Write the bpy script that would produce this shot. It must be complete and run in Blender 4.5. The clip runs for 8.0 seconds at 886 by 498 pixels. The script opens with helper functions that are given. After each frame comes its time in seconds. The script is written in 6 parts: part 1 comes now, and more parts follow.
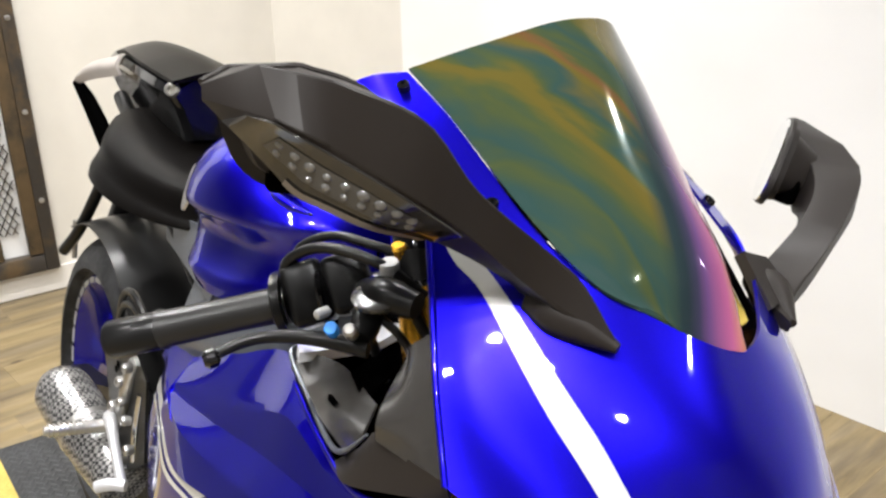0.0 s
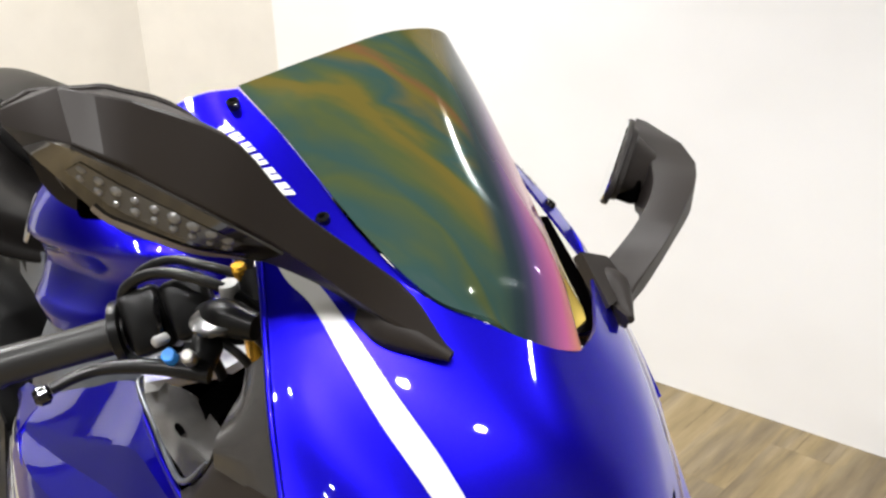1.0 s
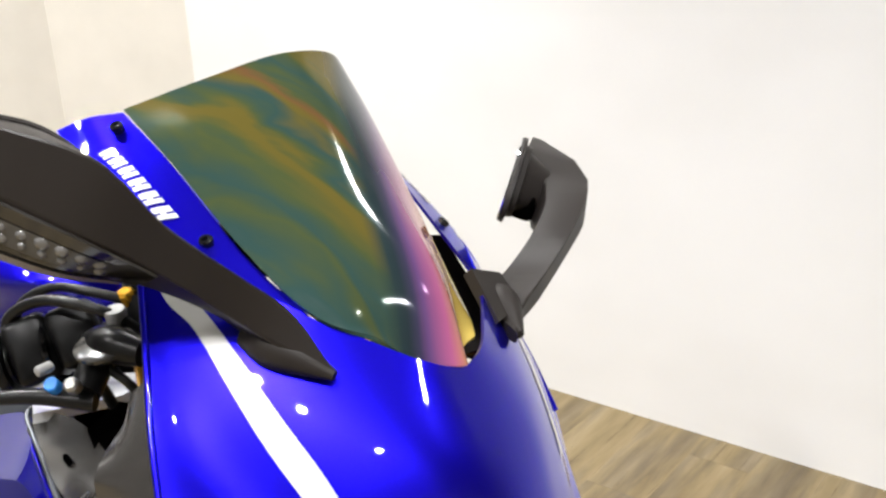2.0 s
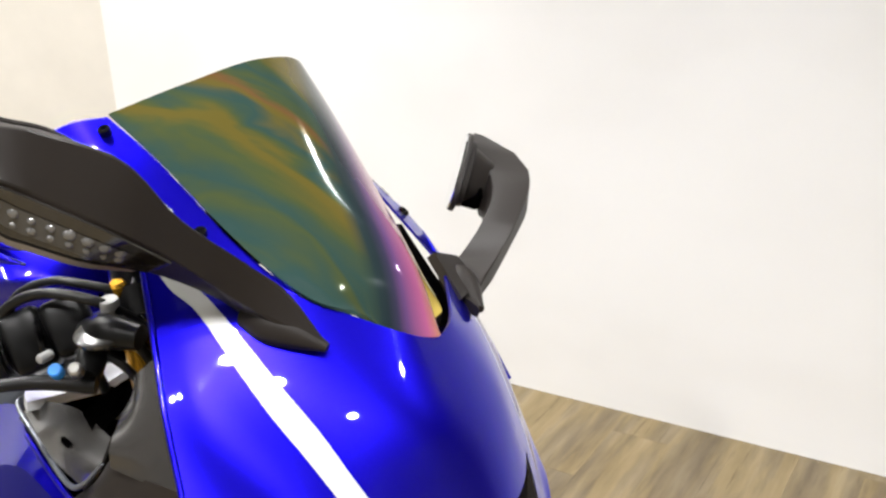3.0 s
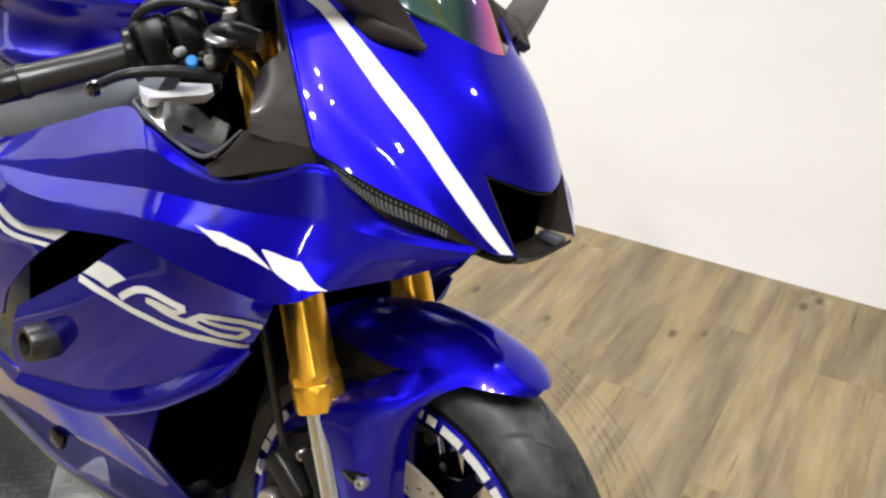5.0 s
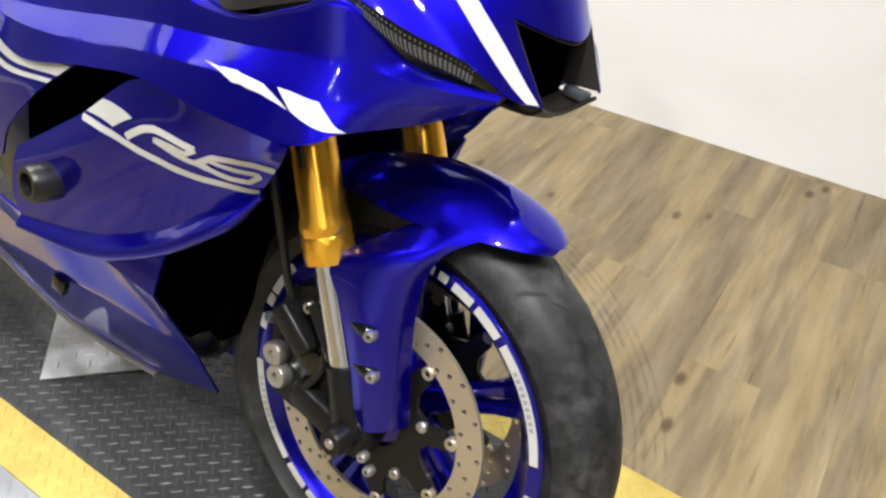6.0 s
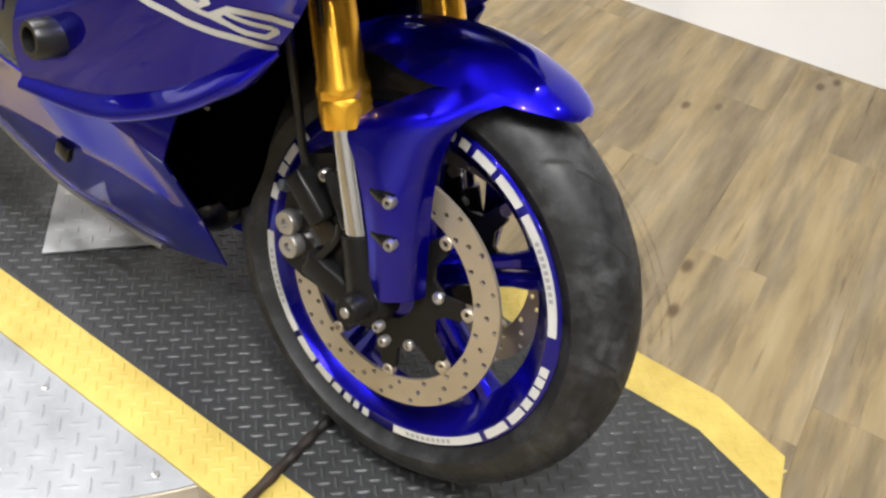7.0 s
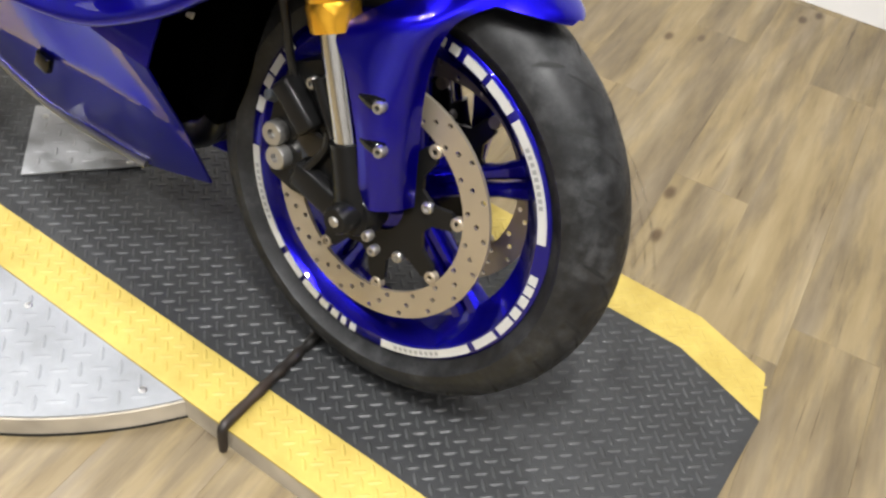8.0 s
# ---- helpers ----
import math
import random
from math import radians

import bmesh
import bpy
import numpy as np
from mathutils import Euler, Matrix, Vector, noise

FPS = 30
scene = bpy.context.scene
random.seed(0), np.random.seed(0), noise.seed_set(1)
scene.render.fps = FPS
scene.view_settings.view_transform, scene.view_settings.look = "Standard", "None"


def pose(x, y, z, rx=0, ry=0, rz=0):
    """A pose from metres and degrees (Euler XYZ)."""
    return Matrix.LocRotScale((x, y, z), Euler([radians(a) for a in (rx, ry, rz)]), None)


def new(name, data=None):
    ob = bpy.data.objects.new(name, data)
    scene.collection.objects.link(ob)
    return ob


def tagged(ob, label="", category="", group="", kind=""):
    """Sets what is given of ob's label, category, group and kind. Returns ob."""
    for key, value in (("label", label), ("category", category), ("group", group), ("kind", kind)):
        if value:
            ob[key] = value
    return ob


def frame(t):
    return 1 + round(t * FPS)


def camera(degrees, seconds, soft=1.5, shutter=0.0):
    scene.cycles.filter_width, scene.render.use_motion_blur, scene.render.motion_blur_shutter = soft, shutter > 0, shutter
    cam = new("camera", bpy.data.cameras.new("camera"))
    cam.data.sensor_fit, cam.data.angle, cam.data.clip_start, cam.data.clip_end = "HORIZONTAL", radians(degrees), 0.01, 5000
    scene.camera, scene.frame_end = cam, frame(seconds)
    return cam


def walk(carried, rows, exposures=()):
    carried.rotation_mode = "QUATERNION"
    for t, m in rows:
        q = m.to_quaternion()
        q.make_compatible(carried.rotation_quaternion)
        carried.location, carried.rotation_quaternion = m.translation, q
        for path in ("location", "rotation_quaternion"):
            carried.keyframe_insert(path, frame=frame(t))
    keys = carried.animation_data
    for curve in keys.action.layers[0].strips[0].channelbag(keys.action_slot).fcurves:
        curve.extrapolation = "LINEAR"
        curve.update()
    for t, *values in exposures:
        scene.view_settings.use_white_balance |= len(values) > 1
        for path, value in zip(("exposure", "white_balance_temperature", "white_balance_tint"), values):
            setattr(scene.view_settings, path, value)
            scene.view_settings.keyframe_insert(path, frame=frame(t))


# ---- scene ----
cam = camera(50.49, 8.0, soft=2.5)
PATH = [
    (0.0, 0.4038, -0.4204, 1.2512, 68.82, 1.43, 54.31),
    (0.5, 0.4219, -0.3996, 1.2487, 69.47, 1.63, 51.49),
    (1.0, 0.4335, -0.3750, 1.2469, 69.42, 2.44, 47.64),
    (1.5, 0.4442, -0.3594, 1.2432, 69.91, 2.07, 45.63),
    (2.0, 0.4649, -0.3521, 1.2442, 70.62, 2.37, 43.42),
    (2.2, 0.4738, -0.3515, 1.2457, 70.70, 2.69, 42.92),
    (3.5, 0.5028, -0.5742, 1.2710, 69.39, 0.51, 34.49),
    (4.0, 0.5406, -0.6873, 1.2563, 67.63, -1.07, 33.89),
    (4.5, 0.5438, -0.7292, 1.2378, 65.74, -1.42, 34.07),
    (5.0, 0.5242, -0.7386, 1.2072, 62.07, -2.79, 34.91),
    (5.2, 0.5145, -0.7413, 1.1982, 60.30, -3.34, 34.84),
    (6.3, 0.4918, -0.7505, 1.1423, 53.42, -5.62, 35.91),
    (6.5, 0.4842, -0.7577, 1.1329, 52.21, -5.96, 35.83),
    (7.0, 0.4754, -0.7658, 1.1048, 49.24, -6.30, 35.78),
    (7.5, 0.4800, -0.7769, 1.0800, 47.22, -7.12, 35.27),
    (8.0, 0.4843, -0.7989, 1.0635, 46.49, -7.35, 34.68),
]
walk(cam, [(t, pose(x, y, z, rx, ry, rz)) for t, x, y, z, rx, ry, rz in PATH])
# ---- end of camera ----

# ---- light ----
world = bpy.data.worlds.new("world")
scene.world = world
world.use_nodes = True
world.node_tree.nodes["Background"].inputs[0].default_value = (0.9, 0.93, 1.0, 1)
world.node_tree.nodes["Background"].inputs[1].default_value = 0.02

FLOOR_Z = -0.04
CEIL_Z = 2.9
LAMP_WATTS = 23.6
LAMP_COLOUR = (1.0, 0.993, 0.985)


def material(name):
    m = bpy.data.materials.new(name)
    m.use_nodes = True
    return m, m.node_tree.nodes, m.node_tree.links, m.node_tree.nodes["Principled BSDF"]


def coords(nodes, links, scale=(1, 1, 1), turn=(0, 0, 0)):
    tex = nodes.new("ShaderNodeTexCoord")
    mapping = nodes.new("ShaderNodeMapping")
    mapping.inputs["Scale"].default_value = scale
    mapping.inputs["Rotation"].default_value = turn
    links.new(tex.outputs["Object"], mapping.inputs["Vector"])
    return mapping.outputs["Vector"]


def noise_node(nodes, links, vector, scale, detail=4.0, rough=0.55):
    n = nodes.new("ShaderNodeTexNoise")
    n.inputs["Scale"].default_value, n.inputs["Detail"].default_value, n.inputs["Roughness"].default_value = scale, detail, rough
    links.new(vector, n.inputs["Vector"])
    return n.outputs["Fac"]


def ramp(nodes, links, fac, stops):
    r = nodes.new("ShaderNodeValToRGB")
    els = r.color_ramp.elements
    while len(els) < len(stops):
        els.new(0.5)
    for e, (p, c) in zip(els, stops):
        e.position, e.color = p, (*c, 1)
    links.new(fac, r.inputs["Fac"])
    return r.outputs["Color"]


def bump(nodes, links, height, strength, distance, bsdf):
    b = nodes.new("ShaderNodeBump")
    b.inputs["Strength"].default_value, b.inputs["Distance"].default_value = strength, distance
    links.new(height, b.inputs["Height"])
    links.new(b.outputs["Normal"], bsdf.inputs["Normal"])


def mixed(nodes, links, fac, a, b, mode="MIX"):
    m = nodes.new("ShaderNodeMix")
    m.data_type, m.blend_type = "RGBA", mode
    for socket, value in ((m.inputs[0], fac), (m.inputs[6], a), (m.inputs[7], b)):
        if hasattr(value, "links"):
            links.new(value, socket)
        else:
            socket.default_value = value if isinstance(value, float) else (*value, 1)
    return m.outputs[2]


def plain(name, colour, rough, metal=0.0, grain=60.0, depth=0.0004, vary=0.18, coat=0.0, spec=0.5, bumpy=0.25):
    """A surface with a fine grain and a slow change of tone and gloss."""
    m, nodes, links, bsdf = material(name)
    v = coords(nodes, links)
    slow = noise_node(nodes, links, v, 7.0, 3.0)
    fine = noise_node(nodes, links, v, grain * 4, 5.0)
    dark = tuple(c * (1 - vary) for c in colour)
    lite = tuple(min(1, c * (1 + vary)) for c in colour)
    links.new(ramp(nodes, links, slow, [(0.3, dark), (0.7, lite)]), bsdf.inputs["Base Color"])
    r = nodes.new("ShaderNodeMapRange")
    r.inputs["To Min"].default_value, r.inputs["To Max"].default_value = max(0.02, rough * 0.8), min(1, rough * 1.2)
    links.new(fine, r.inputs["Value"])
    if bumpy:
        links.new(r.outputs["Result"], bsdf.inputs["Roughness"])
    else:
        bsdf.inputs["Roughness"].default_value = rough
    bsdf.inputs["Metallic"].default_value = metal
    bsdf.inputs["Coat Weight"].default_value = coat
    bsdf.inputs["Coat Roughness"].default_value = 0.03
    bsdf.inputs["Specular IOR Level"].default_value = spec
    if bumpy:
        bump(nodes, links, fine, bumpy, depth, bsdf)
    return m


def car_paint(name, colour, metal, rough):
    """A metallic base with fine flake under a clear coat that mirrors the room."""
    m, nodes, links, bsdf = material(name)
    v = coords(nodes, links)
    flake = nodes.new("ShaderNodeTexVoronoi")
    flake.inputs["Scale"].default_value = 1400.0
    links.new(v, flake.inputs["Vector"])
    links.new(mixed(nodes, links, 0.05, colour, flake.outputs["Color"], "OVERLAY"), bsdf.inputs["Base Color"])
    bsdf.inputs["Metallic"].default_value = metal
    bsdf.inputs["Roughness"].default_value = rough
    bsdf.inputs["Coat Weight"].default_value = 1.0
    bsdf.inputs["Coat IOR"].default_value = 1.45
    bsdf.inputs["Specular Tint"].default_value = (0.40, 0.38, 0.95, 1)
    bsdf.inputs["Specular IOR Level"].default_value = 0.12
    bsdf.inputs["Coat Roughness"].default_value = 0.025
    peel = noise_node(nodes, links, v, 70.0, 1.0)
    b = nodes.new("ShaderNodeBump")
    b.inputs["Strength"].default_value, b.inputs["Distance"].default_value = 0.04, 0.001
    links.new(peel, b.inputs["Height"])
    links.new(b.outputs["Normal"], bsdf.inputs["Coat Normal"])
    return m


BLUE = car_paint("blue_paint", (0.0075, 0.0040, 0.42), 0.95, 0.34)
RIM_BLUE = car_paint("rim_blue_paint", (0.006, 0.004, 0.26), 0.8, 0.25)
WHITE_DECAL = plain("white_vinyl", (0.44, 0.435, 0.42), 0.35, coat=0.6, vary=0.04, bumpy=0.0)
BLACK_PLASTIC = plain("black_plastic", (0.0140, 0.0114, 0.0100), 0.46, vary=0.10, spec=0.22, bumpy=0.0)
GREY_PLASTIC = plain("grey_plastic", (0.0250, 0.0231, 0.0213), 0.22, vary=0.08, bumpy=0.0, spec=0.8)
SATIN_BLACK = plain("satin_black_metal", (0.0065, 0.0064, 0.0064), 0.28, vary=0.2, spec=0.2, bumpy=0.0)
GLOSS_BLACK = plain("gloss_black", (0.003, 0.003, 0.0035), 0.10, coat=0.25, bumpy=0.0, spec=0.4)


def worn_rubber():
    """Black rubber with grey scrub marks in two sizes."""
    m, nodes, links, bsdf = material("tyre_rubber")
    v = coords(nodes, links)
    worn = noise_node(nodes, links, v, 16.0, 9.0, 0.74)
    scrub = noise_node(nodes, links, v, 75.0, 6.0, 0.72)
    fine = noise_node(nodes, links, v, 170.0, 4.0)
    base = ramp(nodes, links, worn, [(0.36, (0.007, 0.007, 0.0076)), (0.50, (0.015, 0.0154, 0.0163)), (0.60, (0.031, 0.0315, 0.033)), (0.72, (0.050, 0.050, 0.051))])
    rubbed = ramp(nodes, links, scrub, [(0.40, (0.55, 0.55, 0.55)), (0.54, (1, 1, 1)), (0.66, (1.0, 1.0, 1.0)), (0.71, (2.6, 2.6, 2.6))])
    links.new(mixed(nodes, links, 1.0, base, rubbed, "MULTIPLY"), bsdf.inputs["Base Color"])
    links.new(ramp(nodes, links, scrub, [(0.38, (0.40,) * 3), (0.62, (0.66,) * 3)]), bsdf.inputs["Roughness"])
    bsdf.inputs["Specular IOR Level"].default_value = 0.32
    bump(nodes, links, fine, 0.5, 0.0008, bsdf)
    return m


RUBBER = worn_rubber()
GRIP_RUBBER = plain("grip_rubber", (0.013, 0.0125, 0.012), 0.32, vary=0.2, grain=120, depth=0.0002, spec=0.3, bumpy=0.1)
GOLD = plain("gold_anodised", (0.95, 0.50, 0.045), 0.24, metal=0.85, vary=0.0, bumpy=0.0)
# Almost no albedo and no gloss: deep shade put into the colour.
SHADE_BLACK = plain("shade_black", (0.0006, 0.0006, 0.0006), 0.8, vary=0.1, bumpy=0.0, spec=0.0)
CHROME = plain("hard_chrome", (0.62, 0.62, 0.62), 0.12, metal=1.0, vary=0.05, bumpy=0.0)
STEEL = plain("bare_steel", (0.46, 0.45, 0.43), 0.30, metal=0.9, vary=0.15, bumpy=0.1)
DISC_STEEL = plain("disc_steel", (0.46, 0.40, 0.31), 0.36, metal=0.75, vary=0.12, grain=200, bumpy=0.15)
SILVER = plain("silver_paint", (0.55, 0.55, 0.56), 0.34, metal=0.5, vary=0.08, bumpy=0.05)
ALLOY = plain("grey_alloy", (0.11, 0.12, 0.135), 0.36, metal=0.6, vary=0.2, bumpy=0.15)
FRAME_ALLOY = plain("frame_alloy", (0.62, 0.62, 0.62), 0.22, metal=0.9, vary=0.05, bumpy=0.0)
# Near-white base: the bright wall mirrored in the alloy is painted in.
ALLOY_REFLECT = plain("alloy_with_reflection", (0.80, 0.80, 0.80), 0.35, metal=0.2, vary=0.05, bumpy=0.0)
SEAT_VINYL = plain("seat_vinyl", (0.0022, 0.0018, 0.0016), 0.34, vary=0.15, grain=200, depth=0.0004, spec=0.07, bumpy=0.15)
TAIL_SILVER = plain("tail_silver", (0.42, 0.38, 0.35), 0.35, metal=0.3, vary=0.08, bumpy=0.05)
WIRE_BLACK = plain("hose_rubber", (0.006, 0.006, 0.006), 0.35, vary=0.2, bumpy=0.1, spec=0.4)
BLUE_PLASTIC = plain("blue_connector", (0.03, 0.25, 0.75), 0.4, vary=0.1, bumpy=0.0)
def scuffed_wall():
    """White paint with faint warm smudges and a fine roller grain."""
    m, nodes, links, bsdf = material("wall_paint")
    v = coords(nodes, links)
    smudge = noise_node(nodes, links, coords(nodes, links, (1.0, 1.0, 1.6)), 1.1, 3.0, 0.5)
    fine = noise_node(nodes, links, v, 160.0, 5.0)
    links.new(ramp(nodes, links, smudge, [(0.30, (0.745, 0.735, 0.72)), (0.52, (0.80, 0.796, 0.79)), (0.70, (0.82, 0.817, 0.812))]), bsdf.inputs["Base Color"])
    bsdf.inputs["Roughness"].default_value = 0.65
    bump(nodes, links, fine, 0.2, 0.001, bsdf)
    return m


WALL_PAINT = scuffed_wall()
CREAM_PAINT = plain("cream_wall_paint", (0.66, 0.625, 0.56), 0.65, vary=0.03, grain=40, depth=0.001, bumpy=0.2)
# Dark so that the unseen ceiling returns little fill light.
CEIL_PAINT = plain("ceiling_paint", (0.10, 0.10, 0.10), 0.8, vary=0.04, bumpy=0.1)
# Grey of the unseen walls, set to throw light onto the fork guards.
FILL_WALL = plain("grey_fill_wall", (0.60, 0.59, 0.57), 0.6, vary=0.06, bumpy=0.1)
# For the added west wall piece; dark so the fairings mirror less light.
REFLECT_DARK = plain("dark_reflection_wall", (0.16, 0.16, 0.165), 0.6, vary=0.06, bumpy=0.1)
BASE_PAINT = plain("baseboard_paint", (0.70, 0.67, 0.62), 0.5, vary=0.06, bumpy=0.1)


# ---- mesh helpers ----
def part(name, bm, mat, parent=None, label="", sharp=38.0, smooth=True):
    """Link a bmesh as one mesh object under a thing or a part."""
    mesh = bpy.data.meshes.new(name)
    bmesh.ops.recalc_face_normals(bm, faces=bm.faces)
    bm.to_mesh(mesh)
    bm.free()
    if smooth:
        mesh.polygons.foreach_set("use_smooth", [True] * len(mesh.polygons))
        mesh.set_sharp_from_angle(angle=radians(sharp))
    mesh.materials.append(mat)
    ob = new(name, mesh)
    if parent is not None:
        ob.parent = parent
    if label:
        ob["label"] = label
    return ob


def spline(points, count):
    """Catmull-Rom through points along the first axis."""
    p = np.asarray(points, float)
    n = len(p)
    if n == 1:
        return np.repeat(p, count, 0)
    ext = np.concatenate([[2 * p[0] - p[1]], p, [2 * p[-1] - p[-2]]])
    out = []
    for s in np.linspace(0, n - 1, count):
        i = min(int(s), n - 2)
        t = s - i
        a, b, c, d = ext[i], ext[i + 1], ext[i + 2], ext[i + 3]
        out.append(0.5 * (2 * b + (c - a) * t + (2 * a - 5 * b + 4 * c - d) * t * t + (3 * b - a - 3 * c + d) * t ** 3))
    return np.array(out)


def flip(points):
    q = np.array(points, float)
    q[..., 1] *= -1
    return q


class Skin:
    """A smooth sheet through a few sections."""

    def __init__(self, sections, nu=28, nv=20, facet=0.0):
        s = np.array(sections, float)
        self.nu, self.nv = nu, nv
        along = spline(s, nu)
        self.grid = np.array([spline(row, nv) for row in along])
        if facet:
            spots, knots = np.linspace(0, s.shape[1] - 1, nv), np.arange(s.shape[1])
            flat = np.array([[np.interp(spots, knots, row[:, k]) for k in range(3)] for row in along]).transpose(0, 2, 1)
            self.grid = self.grid * (1 - facet) + flat * facet

    def at(self, u, v):
        """The place and the normal at u, v in 0..1."""
        a, b = np.clip(u, 0, 1) * (self.nu - 1), np.clip(v, 0, 1) * (self.nv - 1)
        i, j = min(int(a), self.nu - 2), min(int(b), self.nv - 2)
        f, g = a - i, b - j
        q = self.grid
        p = (1 - f) * (1 - g) * q[i, j] + f * (1 - g) * q[i + 1, j] + (1 - f) * g * q[i, j + 1] + f * g * q[i + 1, j + 1]
        du, dv = q[i + 1, j] - q[i, j], q[i, j + 1] - q[i, j]
        n = np.cross(du, dv)
        return p, n / (np.linalg.norm(n) + 1e-12)

    def normals(self):
        du = np.gradient(self.grid, axis=0)
        dv = np.gradient(self.grid, axis=1)
        n = np.cross(du, dv)
        return n / (np.linalg.norm(n, axis=2, keepdims=True) + 1e-12)

    def mesh(self, thick=0.003, outward=1.0, mirror=False, gap=None):
        """A shell: the sheet, a second sheet thick below it, and the edge between."""
        g = self.grid
        n = self.normals() * outward
        low = g - n * thick
        if mirror:
            g, low = flip(g), flip(low)
        bm = bmesh.new()
        top = [[bm.verts.new(p) for p in row] for row in g]
        bot = [[bm.verts.new(p) for p in row] for row in low]
        quads = []
        for i in range(self.nu - 1):
            for j in range(self.nv - 1):
                if gap and gap(i, j):
                    continue
                quads.append((top[i][j], top[i + 1][j], top[i + 1][j + 1], top[i][j + 1]))
                quads.append((bot[i][j], bot[i][j + 1], bot[i + 1][j + 1], bot[i + 1][j]))
        for i in range(self.nu - 1):
            for j in (0, self.nv - 1):
                if gap and gap(i, j):
                    continue
                quads.append((top[i][j], bot[i][j], bot[i + 1][j], top[i + 1][j]))
        for j in range(self.nv - 1):
            for i in (0, self.nu - 1):
                quads.append((top[i][j], top[i][j + 1], bot[i][j + 1], bot[i][j]))
        for q in quads:
            if len({v.co.to_tuple(6) for v in q}) > 2:
                bm.faces.new(q)
        bmesh.ops.remove_doubles(bm, verts=bm.verts, dist=1e-6)
        return bm

    def strip(self, path, width, lift=0.0008, outward=1.0, mirror=False, count=30, taper=(1.0, 1.0), bent=False):
        """A thin band laid on the sheet along a path of u, v."""
        uv = np.array(path, float)
        if bent:
            at = np.linspace(0, len(uv) - 1, count)
            uv = np.stack([np.interp(at, np.arange(len(uv)), uv[:, k]) for k in (0, 1)], 1)
        else:
            uv = spline(uv, count)
        pts, nrm = zip(*[self.at(u, v) for u, v in uv])
        pts, nrm = np.array(pts), np.array(nrm) * outward
        tan = np.gradient(pts, axis=0)
        tan /= np.linalg.norm(tan, axis=1, keepdims=True) + 1e-12
        side = np.cross(nrm, tan)
        w = width * np.linspace(taper[0], taper[1], count)[:, None] / 2
        rows = [pts + side * w * k + nrm * lift for k in (-1, -0.33, 0.33, 1)]
        bm = bmesh.new()
        vs = [[bm.verts.new(p if not mirror else (p[0], -p[1], p[2])) for p in r] for r in rows]
        for a in range(3):
            for k in range(count - 1):
                bm.faces.new((vs[a][k], vs[a][k + 1], vs[a + 1][k + 1], vs[a + 1][k]))
        return bm

    def band(self, left, right, lift=0.001, outward=1.0, mirror=False, count=40):
        """A decal between two edges, each a path of u, v."""
        a, b = spline(np.array(left, float), count), spline(np.array(right, float), count)
        bm = bmesh.new()
        rows = []
        for k in range(count):
            row = []
            for f in (0, 0.25, 0.5, 0.75, 1):
                p, n = self.at(*(a[k] * (1 - f) + b[k] * f))
                p = p + n * outward * lift
                row.append(bm.verts.new(p if not mirror else (p[0], -p[1], p[2])))
            rows.append(row)
        for r, q in zip(rows, rows[1:]):
            for k in range(4):
                bm.faces.new((r[k], r[k + 1], q[k + 1], q[k]))
        return bm

    def patch(self, corners, lift=0.001, outward=1.0, mirror=False, count=8):
        """A four-cornered decal in u, v laid on the sheet."""
        c = np.array(corners, float)
        bm = bmesh.new()
        vs = []
        for a in np.linspace(0, 1, count):
            row = []
            for b in np.linspace(0, 1, count):
                uv = (1 - a) * (1 - b) * c[0] + a * (1 - b) * c[1] + a * b * c[2] + (1 - a) * b * c[3]
                p, n = self.at(*uv)
                p = p + n * outward * lift
                row.append(bm.verts.new(p if not mirror else (p[0], -p[1], p[2])))
            vs.append(row)
        for a in range(count - 1):
            for b in range(count - 1):
                bm.faces.new((vs[a][b], vs[a + 1][b], vs[a + 1][b + 1], vs[a][b + 1]))
        return bm


def bars(joined, new_bm):
    """Join new_bm into joined."""
    mesh = bpy.data.meshes.new("joint")
    new_bm.to_mesh(mesh)
    joined.from_mesh(mesh)
    new_bm.free()
    bpy.data.meshes.remove(mesh)
    return joined


def tube(path, radius, count=24, sides=12, closed_ends=True, smooth_path=True):
    """A round rod along a path; radius is one number or one for each point."""
    p = np.array(path, float)
    rad = np.array(radius if hasattr(radius, "__len__") else [radius] * len(p), float)
    if smooth_path:
        p, rad = spline(p, count), spline(rad[:, None], count)[:, 0]
    tan = np.gradient(p, axis=0)
    tan /= np.linalg.norm(tan, axis=1, keepdims=True) + 1e-12
    ref = np.array([0.0, 0, 1]) if abs(tan[0][2]) < 0.9 else np.array([1.0, 0, 0])
    a = np.cross(tan[0], ref)
    a /= np.linalg.norm(a)
    bm = bmesh.new()
    rings = []
    for k in range(len(p)):
        a = a - tan[k] * np.dot(a, tan[k])
        a /= np.linalg.norm(a) + 1e-12
        b = np.cross(tan[k], a)
        rings.append([bm.verts.new(p[k] + max(rad[k], 1e-4) * (a * math.cos(w) + b * math.sin(w)))
                      for w in np.linspace(0, 2 * math.pi, sides, endpoint=False)])
    for r, q in zip(rings, rings[1:]):
        for k in range(sides):
            bm.faces.new((r[k], r[(k + 1) % sides], q[(k + 1) % sides], q[k]))
    if closed_ends:
        bm.faces.new(rings[0])
        bm.faces.new(rings[-1])
    return bm


